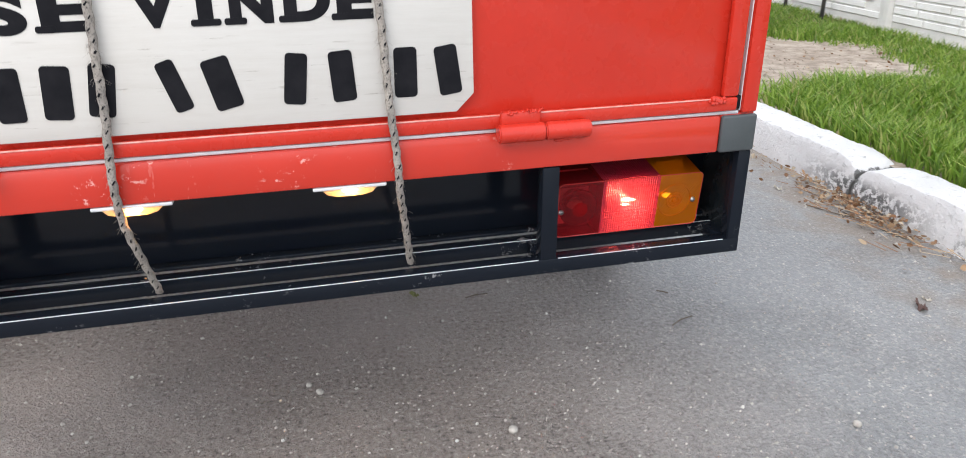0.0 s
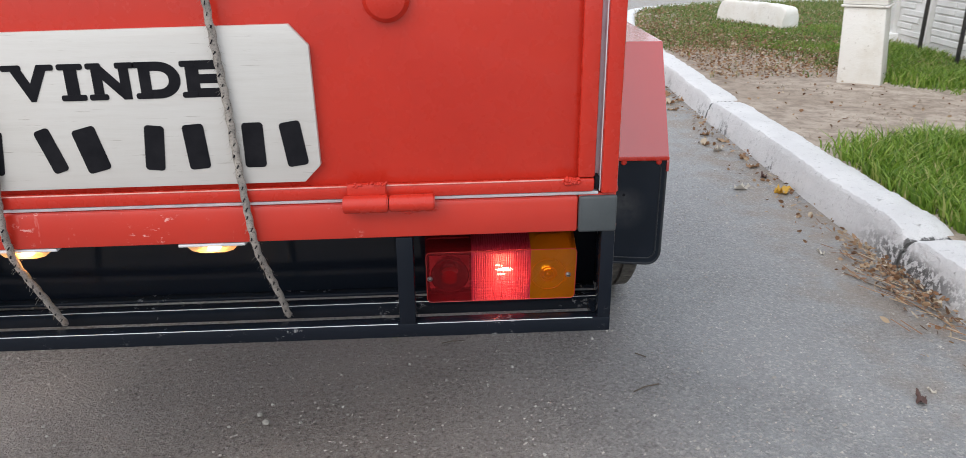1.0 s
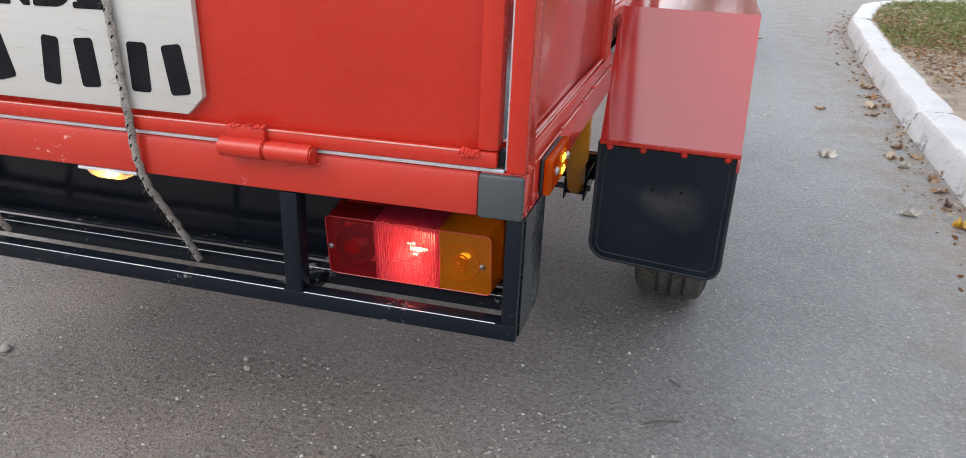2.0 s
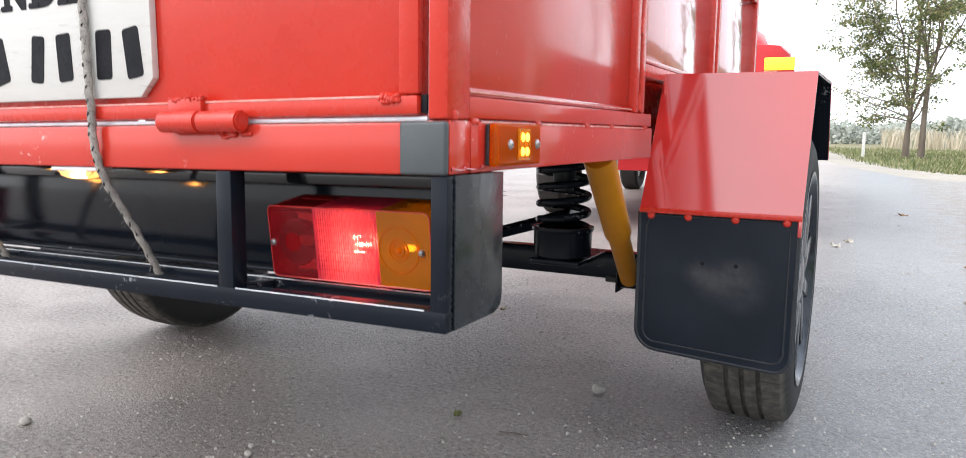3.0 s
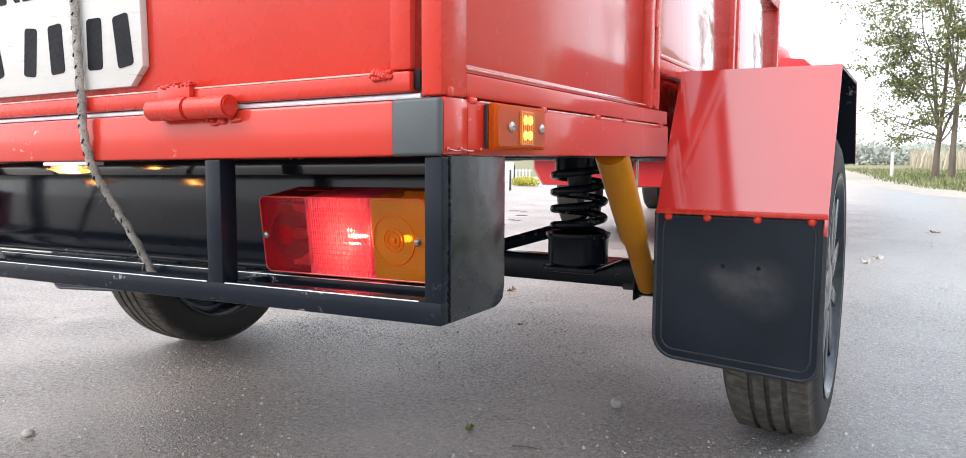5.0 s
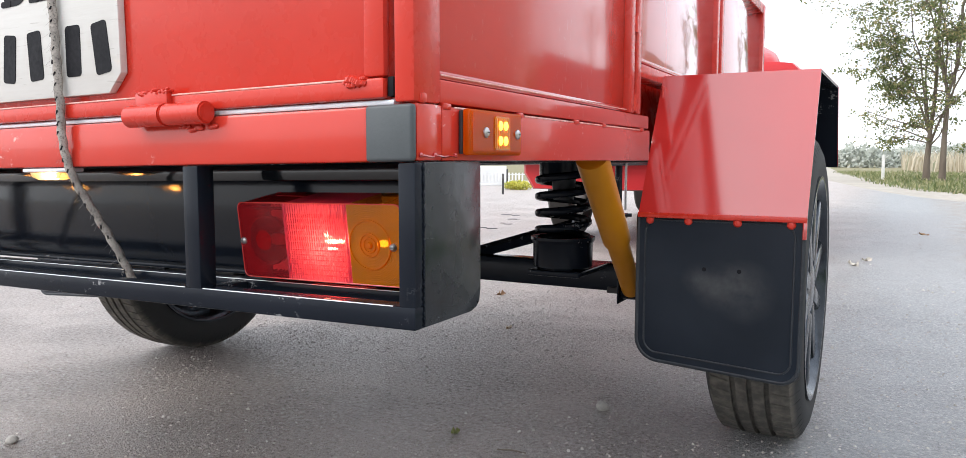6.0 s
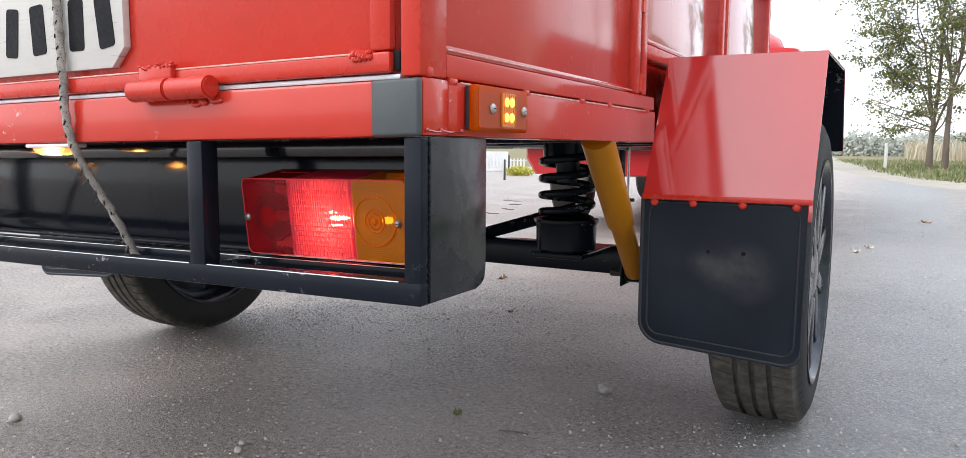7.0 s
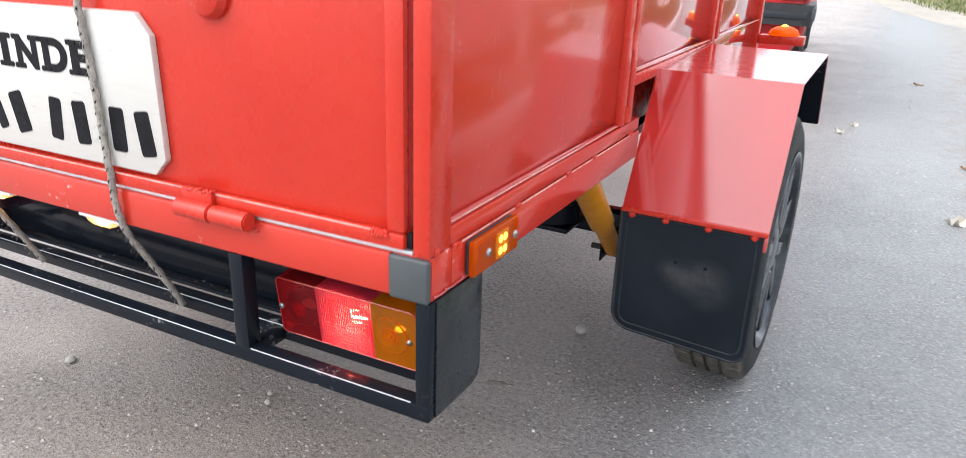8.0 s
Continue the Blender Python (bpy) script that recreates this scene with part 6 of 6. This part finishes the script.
ROADSIDE = leafy("roadside_blades", ((0.0, (0.09, 0.12, 0.04)), (0.5, (0.17, 0.20, 0.075)), (0.8, (0.26, 0.26, 0.12)), (1.0, (0.40, 0.35, 0.22))))
grass()


def leaf_cards(bm_verts, bm_faces, c, size, rng, flat=1.0):
    """One small pointed leaf, folded along its rib."""
    a = Vector((rng.gauss(0, 1), rng.gauss(0, 1), rng.gauss(0, flat))).normalized()
    b = a.cross(Vector((rng.gauss(0, 1), rng.gauss(0, 1), rng.gauss(0, 1)))).normalized()
    nrm = a.cross(b)
    i = len(bm_verts)
    L, W = size * rng.uniform(0.7, 1.3), size * rng.uniform(0.25, 0.45)
    k = rng.uniform(-0.3, 0.5)
    for u, v in ((0.0, 0.0), (0.3, 0.85), (0.62, 0.9), (1.0, 0.1), (0.7, -0.7), (0.25, -1.0)):
        bm_verts.append(tuple(c + a * (L * u) + b * (W * v) + nrm * (W * k * abs(v))))
    bm_faces.append((i, i + 1, i + 2, i + 3))
    bm_faces.append((i, i + 3, i + 4, i + 5))


def tree(base, height, seed, leaves, forks, girth, bias=0.0):
    """A slim trunk, a few rising limbs, drooping side twigs with loose bunches of small leaves."""
    rng = random.Random(seed)
    ob = thing("tree", base, "thin-crowned roadside tree with olive autumn leaves", "tree", "roadside trees")
    base = Vector(base)
    bm = bmesh.new()
    tips = []

    def grow(p, d, length, r, depth):
        pts, rad = [p], [r]
        n = 7
        for k in range(n):
            d = (d + Vector((rng.gauss(0, 0.09), rng.gauss(0, 0.09), rng.gauss(0.02 if depth < 2 else -0.05, 0.06)))).normalized()
            p = p + d * length / n
            pts.append(p)
            rad.append(r * (1 - 0.65 * (k + 1) / n))
            if depth < 2 and k >= 1:
                for _ in range(2):
                    if rng.random() < (0.62, 0.5)[depth]:
                        side = Vector((rng.gauss(bias, 1), rng.gauss(0, 1), rng.uniform(-0.5, 0.35))).normalized()
                        grow(p, (d * 0.45 + side).normalized(), length * rng.uniform(0.3, 0.5), max(rad[-1] * 0.5, 0.006), depth + 1)
            if depth >= 1 and k >= 2:
                tips.append(p)
        sweep(bm, pts, rad, 8 if depth < 1 else 5)
    fork = base + Vector((0.03, 0, height * forks))
    sweep(bm, [base, base + Vector((0.0, 0, height * forks * 0.5)), fork, fork + Vector((0, 0, 0.2))], [girth * 1.35, girth, girth * 0.85, girth * 0.7], 10)
    for k in range(5):
        a = 2 * math.pi * (k * 0.4 + rng.random() * 0.12)
        out = 0.06 if k == 0 else rng.uniform(0.2, 0.5)
        grow(fork + Vector((0, 0, rng.uniform(-0.25, 0.1))), Vector((out * math.cos(a), out * math.sin(a), 1.0)).normalized(), height * (1 - forks) * (1.0 if k == 0 else rng.uniform(0.5, 0.75)), girth * (0.7 if k == 0 else 0.42), 0)
    for k in range(6):
        a = rng.uniform(0, 6.28)
        grow(base + Vector((0.01, 0, height * forks * (0.75 + 0.1 * k))), Vector((math.cos(a) + bias, math.sin(a), rng.uniform(0.1, 0.5))).normalized(), rng.uniform(1.1, 1.7), girth * 0.3, 1)
    part("trunk", bm, BARK, ob, smooth=60)
    verts, faces = [], []
    heads = [p for p in tips if rng.random() < 0.42]
    for _ in range(leaves):
        p = heads[rng.randrange(len(heads))]
        c = p + Vector((rng.gauss(0, 0.095), rng.gauss(0, 0.095), rng.gauss(-0.03, 0.05)))
        leaf_cards(verts, faces, c - base, 0.066, rng)
    crown = new("crown", from_arrays("crown", verts, faces, FOLIAGE))
    crown.parent = ob
    BASE[crown.name] = base


tree((0.98, 21.4, -0.03), 6.2, 23, 8200, 0.18, 0.07, -0.7)
tree((1.30, 21.0, -0.03), 6.8, 36, 7000, 0.3, 0.062, -0.3)
tree((4.6, 23.0, -0.03), 6.0, 55, 4800, 0.25, 0.09)


def far_woods():
    rng = random.Random(8)
    verts, faces = [], []
    for _ in range(42000):
        x = rng.uniform(-150, 160)
        y = 190 + 0.12 * abs(x) + rng.uniform(-6, 14)
        h = 3.6 + 2.0 * noise.noise((x * 0.045, 0, 0)) + 1.6 * noise.noise((x * 0.17, 3, 0))
        z = h * rng.random() ** 0.7
        leaf_cards(verts, faces, Vector((x, y, z - 0.5)), 0.6, rng)
    ob = new("distant_woods", from_arrays("distant_woods", verts, faces, HAZED_LEAF))
    tagged(ob, "line of distant woods, haze put into its colour", "woods", kind="stuff")
    verts, faces = [], []
    for cx, cy, r, h, n in ((-2.2, 62, 2.4, 2.0, 1500), (1.0, 66, 2.0, 1.7, 1200), (4.0, 48, 1.5, 1.9, 1200), (-9, 75, 4, 2.2, 1600), (10, 70, 5, 2.2, 1800)):
        for _ in range(n):
            a, q = rng.uniform(0, 6.28), r * math.sqrt(rng.random())
            z = h * math.sqrt(max(0, 1 - (q / r) ** 2)) * rng.random() ** 0.5 * (0.8 + 0.4 * noise.noise((cx + q * math.cos(a) * 2, a, 0)))
            leaf_cards(verts, faces, Vector((cx + q * math.cos(a), cy + q * math.sin(a), z - 0.1)), 0.3, rng)
    # bushes share the leaf colours that carry the painted haze
    ob = new("field_bushes", from_arrays("field_bushes", verts, faces, HAZED_LEAF))
    tagged(ob, "scrubby bushes along the field track", "bushes", kind="stuff")
    verts, faces = [], []
    for _ in range(900):
        v = Vector((rng.gauss(0, 1), rng.gauss(0, 1), rng.gauss(0, 1))).normalized() * rng.random() ** 0.4
        leaf_cards(verts, faces, Vector((-5.05 + 0.26 * v.x, 10.6 + 0.2 * v.y, 0.07 + 0.075 * v.z)), 0.035, rng)
    ob = new("shrub", from_arrays("shrub", verts, faces, SHRUB))
    tagged(ob, "small yellow-green shrub by the railing", "shrub")


SHRUB = leafy("shrub_leaves", ((0.0, (0.3, 0.33, 0.05)), (0.6, (0.55, 0.52, 0.08)), (1.0, (0.7, 0.6, 0.12))))
far_woods()
bm = bmesh.new()
box(bm, (-0.035, 22.7, -0.035), (0.045, 22.78, 0.64), 0.01)
solo("marker_post", bm, CHALK, "pale concrete marker post beside the track", "post", at=(0.0, 22.74, -0.035))

# ---- fallen leaves, grit and stones ----


def curled_leaf(size, seed):
    """A dry lobed leaf with curled edges."""
    rng = random.Random(seed)
    bm = bmesh.new()
    n = 18
    c = bm.verts.new((0, 0, 0.002))
    mid, rim = [], []
    for k in range(n):
        a = 2 * math.pi * k / n
        lobe = 1 + 0.2 * math.cos(5 * a + 0.8 * math.sin(a)) - 0.25 * math.cos(a) + rng.uniform(-0.14, 0.14)
        r = size * 0.5 * lobe
        z = size * (0.12 + 0.34 * noise.noise((2 * math.cos(a) + seed, 2 * math.sin(a), 0)))
        mid.append(bm.verts.new((0.55 * r * math.cos(a), 0.4 * r * math.sin(a), 0.4 * max(z, 0.0) + 0.002)))
        rim.append(bm.verts.new((r * math.cos(a), 0.75 * r * math.sin(a), max(z + 0.03 * size * rng.random(), 0.001) + 0.002)))
    for k in range(n):
        j = (k + 1) % n
        bm.faces.new((c, mid[k], mid[j]))
        bm.faces.new((mid[k], rim[k], rim[j], mid[j]))
    sweep(bm, [(size * 0.45, 0, 0.003), (size * 0.7, size * 0.06, 0.004), (size * 0.95, size * 0.05, 0.003)], size * 0.012, 4)
    return bm


CHIP = leafy("stone_chip", ((0.0, (0.32, 0.29, 0.27)), (0.5, (0.42, 0.375, 0.345)), (1.0, (0.60, 0.55, 0.51))), 0.6, 0.0)
CLOD = leafy("clods", ((0.0, (0.20, 0.155, 0.12)), (0.6, (0.33, 0.275, 0.22)), (1.0, (0.48, 0.42, 0.355))), 0.9, 0.0)


OLIVE_LEAF = leafy("olive_leaf", ((0.0, (0.20, 0.22, 0.07)), (1.0, (0.30, 0.31, 0.11))), 0.6, 0.15)
STONE = surface("pebble_stone", (0.5, 0.47, 0.43), (0.36, 0.34, 0.31), 90, (0.7, 0.9), bump=0.4, bscale=300)
TAR = surface("old_tar", (0.045, 0.045, 0.047), (0.08, 0.078, 0.076), 30, (0.5, 0.75), bump=0.5, bscale=120, bdist=0.003)
DARK_LEAF = leafy("dark_leaf", ((0.0, (0.09, 0.05, 0.045)), (1.0, (0.13, 0.075, 0.06))), 0.7, 0.05)
PALE_LEAF = leafy("bleached_leaf", ((0.0, (0.5, 0.46, 0.4)), (1.0, (0.62, 0.58, 0.5))), 0.8, 0.1)


def scatter():
    rng = random.Random(77)
    kinds = [finish(curled_leaf(1.0, s), "fallen_leaf", LITTER, 60) for s in range(4)]
    gold = finish(curled_leaf(1.0, 9), "fallen_leaf", YELLOW, 60)
    spots = [(-0.336, 0.628, 0.036, 7), (0.178, 3.37, 0.075, 5), (0.222, 3.58, 0.06, 5), (0.905, 1.585, 0.085, 4), (0.785, 1.632, 0.07, 5), (-0.628, 1.425, 0.03, 1), (0.668, 0.343, 0.05, 6), (0.705, 0.366, 0.024, 5), (0.915, 1.775, 0.055, 6), (0.616, 2.185, 0.09, 5), (0.92, 1.9, 0.05, 2), (0.93, 2.02, 0.06, 0), (0.87, 2.15, 0.07, 5), (0.843, 2.246, 0.08, 1), (0.93, 2.3, 0.06, 3), (0.90, 2.42, 0.07, 0), (0.918, 3.115, 0.09, 1), (0.90, 2.95, 0.07, 3), (0.68, 2.98, 0.05, 2), (0.95, 3.35, 0.08, 0), (-0.9, 1.9, 0.05, 0), (-1.6, 2.9, 0.06, 1), (-0.7, 4.6, 0.06, 2), (0.5, 5.2, 0.07, 3), (1.0, 3.2, 0.07, 0), (0.98, 3.6, 0.08, 2), (0.84, 0.93, 0.03, 5), (0.80, 1.05, 0.035, 5)]
    olive = finish(curled_leaf(1.0, 21), "fallen_leaf", OLIVE_LEAF, 60)
    dark = finish(curled_leaf(1.0, 15), "fallen_leaf", DARK_LEAF, 60)
    pale = finish(curled_leaf(1.0, 12), "fallen_leaf", PALE_LEAF, 60)
    for x, y, s, k in spots:
        ob = new("fallen_leaf", gold if k == 4 else pale if k == 5 else dark if k == 6 else olive if k == 7 else kinds[k])
        ob.matrix_world = pose(x, y, 0.0, 0, 0, rng.uniform(0, 360)) @ Matrix.Diagonal((s * rng.uniform(0.7, 0.95), s * rng.uniform(0.45, 0.8), s * 1.1, 1.0))
        tagged(ob, "curled yellow autumn leaf on the asphalt" if k == 4 else "pale bleached leaf flat on the asphalt" if k == 5 else "crumpled green leaf with a long stalk" if k == 7 else "dry brown curled leaf on the asphalt", "leaf", "fallen leaves")
    # litter in the gutter and on the verge
    verts, faces = [], []
    for _ in range(1300):
        y = rng.uniform(-0.4, 8.0)
        thick = max(0.15, 0.6 + noise.noise((y * 1.6, 0, 7)))
        if rng.random() > thick:
            continue
        x = kerb_x(y) - abs(rng.gauss(0, 0.07)) - 0.004
        leaf_cards(verts, faces, Vector((x, y, rng.uniform(0.004, 0.018))), rng.uniform(0.006, 0.022), rng, 0.3)
    for _ in range(42000):
        x, y = rng.uniform(1.12, 3.6), 1.4 + 6.6 * rng.random() ** 0.75
        thick = 0.05 if y < 3.3 else max(0.1, 1.5 - 0.85 * abs(x - 1.5) - 0.42 * abs(y - 4.1))
        if x < kerb_x(y) + KW + 0.02 or rng.random() > thick:
            continue
        leaf_cards(verts, faces, Vector((x, y, 0.095 + 0.03 * rng.random() * (y > 3.3))), rng.uniform(0.007, 0.021) * (1 + 0.12 * max(0, y - 3)), rng, 0.3)
    # a drift of leaves and straw against the kerb
    for _ in range(420):
        y = rng.gauss(0.86, 0.13)
        x = kerb_x(y) - 0.004 - abs(rng.gauss(0, 0.045))
        leaf_cards(verts, faces, Vector((x, y, rng.uniform(0.004, 0.03))), rng.uniform(0.005, 0.016), rng, 0.5)
    for _ in range(110):
        y = rng.gauss(0.82, 0.16)
        x = kerb_x(y) - 0.01 - abs(rng.gauss(0, 0.06))
        a, l = rng.gauss(1.75, 0.7), rng.uniform(0.02, 0.075)
        i0 = len(verts)
        c, s_ = math.cos(a) * l, math.sin(a) * l
        z = rng.uniform(0.004, 0.02)
        verts += [(x, y, z), (x + 0.0022, y + 0.001, z + 0.001), (x + c + 0.0022, y + s_, z + 0.004), (x + c, y + s_, z + 0.003)]
        faces.append((i0, i0 + 1, i0 + 2, i0 + 3))
    ob = new("leaf_litter", from_arrays("leaf_litter", verts, faces, LITTER))
    tagged(ob, "dry brown leaf litter along the kerb", "leaves", kind="stuff")
    # grit on the road, clods and crumbs on the verge
    def crumbs(name, spots, material, label, category):
        verts, faces = [], []
        for x, y, z, s in spots:
            i = len(verts)
            for dx, dy, dz in ((1, 0, 0), (0.1, 1, 0), (-0.9, 0.2, 0), (-0.2, -0.9, 0), (0.4, 0.3, 0.9), (-0.4, -0.2, 1.1)):
                verts.append((x + s * dx * rng.uniform(0.7, 1.3), y + s * dy * rng.uniform(0.7, 1.3), z + s * dz * rng.uniform(0.6, 1.1)))
            faces += [(i, i + 1, i + 4), (i + 1, i + 2, i + 5, i + 4), (i + 2, i + 3, i + 5), (i + 3, i, i + 4, i + 5)]
        ob = new(name, from_arrays(name, verts, faces, material))
        tagged(ob, label, category, kind="stuff")
    spots = []
    for k in range(9500):
        if k < 6500:
            x, y = rng.uniform(-2.2, 0.98), rng.uniform(-0.6, 3.0)
        elif k < 8300:
            y = rng.uniform(-0.5, 7)
            x = kerb_x(y) - abs(rng.gauss(0, 0.13))
        else:
            x, y = rng.uniform(-3, 1.0), rng.uniform(3, 9)
        spots.append((x, y, 0.0, 0.0007 + 0.0034 * rng.random() ** 6 + 0.0004 * max(0, y)))
    for _ in range(900):
        spots.append((rng.uniform(-1.4, 0.92), rng.uniform(-0.3, 1.9), 0.0, 0.0013 + 0.0030 * rng.random() ** 2))
    chips = []
    while len(chips) < 15000:
        x, y = rng.uniform(-1.5, 0.9), -0.45 + 2.6 * rng.random() ** 1.25
        if noise.noise((x * 2.1, y * 2.1, 12)) < rng.uniform(-0.7, 0.35) or x > 0.2 + 0.9 * rng.random() ** 2:
            continue
        chips.append((x, y, -0.0008, 0.0012 + 0.0024 * rng.random() ** 2))
    crumbs("stone_chips", chips, CHIP, "worn stone chips standing out of the asphalt", "asphalt")
    crumbs("grit", spots, GRIT, "pale grit scattered over the asphalt", "grit")
    spots = []
    for k in range(9000):
        x, y = rng.uniform(1.1, 3.2), 1.4 + 3.0 * rng.random()
        if noise.noise((x * 2.3, y * 2.3, 6)) < rng.uniform(-0.5, 0.4):
            continue
        if x < kerb_x(y) + KW:
            continue
        spots.append((x, y, 0.088 + 0.02 * noise.noise((x * 1.3, y * 1.3, 0)), 0.0012 + 0.008 * rng.random() ** 5))
    crumbs("soil_clods", spots, CLOD, "dry crumbs of earth on the verge", "earth")
    for x, y, s in ((-0.151, 0.876, 0.013), (-0.542, 0.314, 0.007), (-0.253, 0.144, 0.008), (0.28, 0.034, 0.007), (-0.975, 0.225, 0.01), (-0.559, 0.339, 0.006)):
        bm = bmesh.new()
        bmesh.ops.create_icosphere(bm, subdivisions=2, radius=s)
        for v in bm.verts:
            v.co *= 1 + 0.3 * noise.noise(v.co * 60 + Vector((x, y, 0)) * 9)
            v.co.z = v.co.z * 0.75 + s * 0.6
        ob = solo("pebble", bm, STONE, "small pale pebble on the asphalt", "stone", "pebbles", smooth=40)
        ob.location = (x, y, 0)
    # worn tar patches with ragged rims
    for x, y, l in ((-2.67, 5.46, 0.06), (-2.55, 5.40, 0.04), (-2.40, 5.05, 0.055), (-2.22, 4.6, 0.04), (-2.30, 4.66, 0.025), (-2.16, 4.22, 0.045), (-2.24, 4.25, 0.03)):
        bm = bmesh.new()
        o = [(l * (0.75 + 0.25 * rng.random()) * math.cos(a * 0.524), 0.75 * l * (0.5 + 0.5 * rng.random()) * math.sin(a * 0.524)) for a in range(12)]
        slab(bm, o, 0.0, 0.003, "z")
        solo("tar_patch", bm, TAR, "dark worn tar patch on the road", "tar patch", "tar patches").matrix_world = pose(x, y, 0.0, 0, 0, 28)
    # twigs
    for x, y, a, l in ((0.165, 0.402, 25, 0.06), (0.181, 0.526, 140, 0.025), (-0.209, 0.597, 10, 0.05), (0.84, 0.85, 120, 0.16), (0.88, 0.75, 100, 0.2)):
        bm = bmesh.new()
        sweep(bm, [(-l / 2, 0, 0.002), (0, l * 0.06, 0.003), (l / 2, 0, 0.002)], 0.0014, 5)
        ob = solo("twig", bm, BARK, "thin dry twig on the asphalt", "twig", "twigs")
        ob.matrix_world = pose(x, y, 0, 0, 0, a)


scatter()
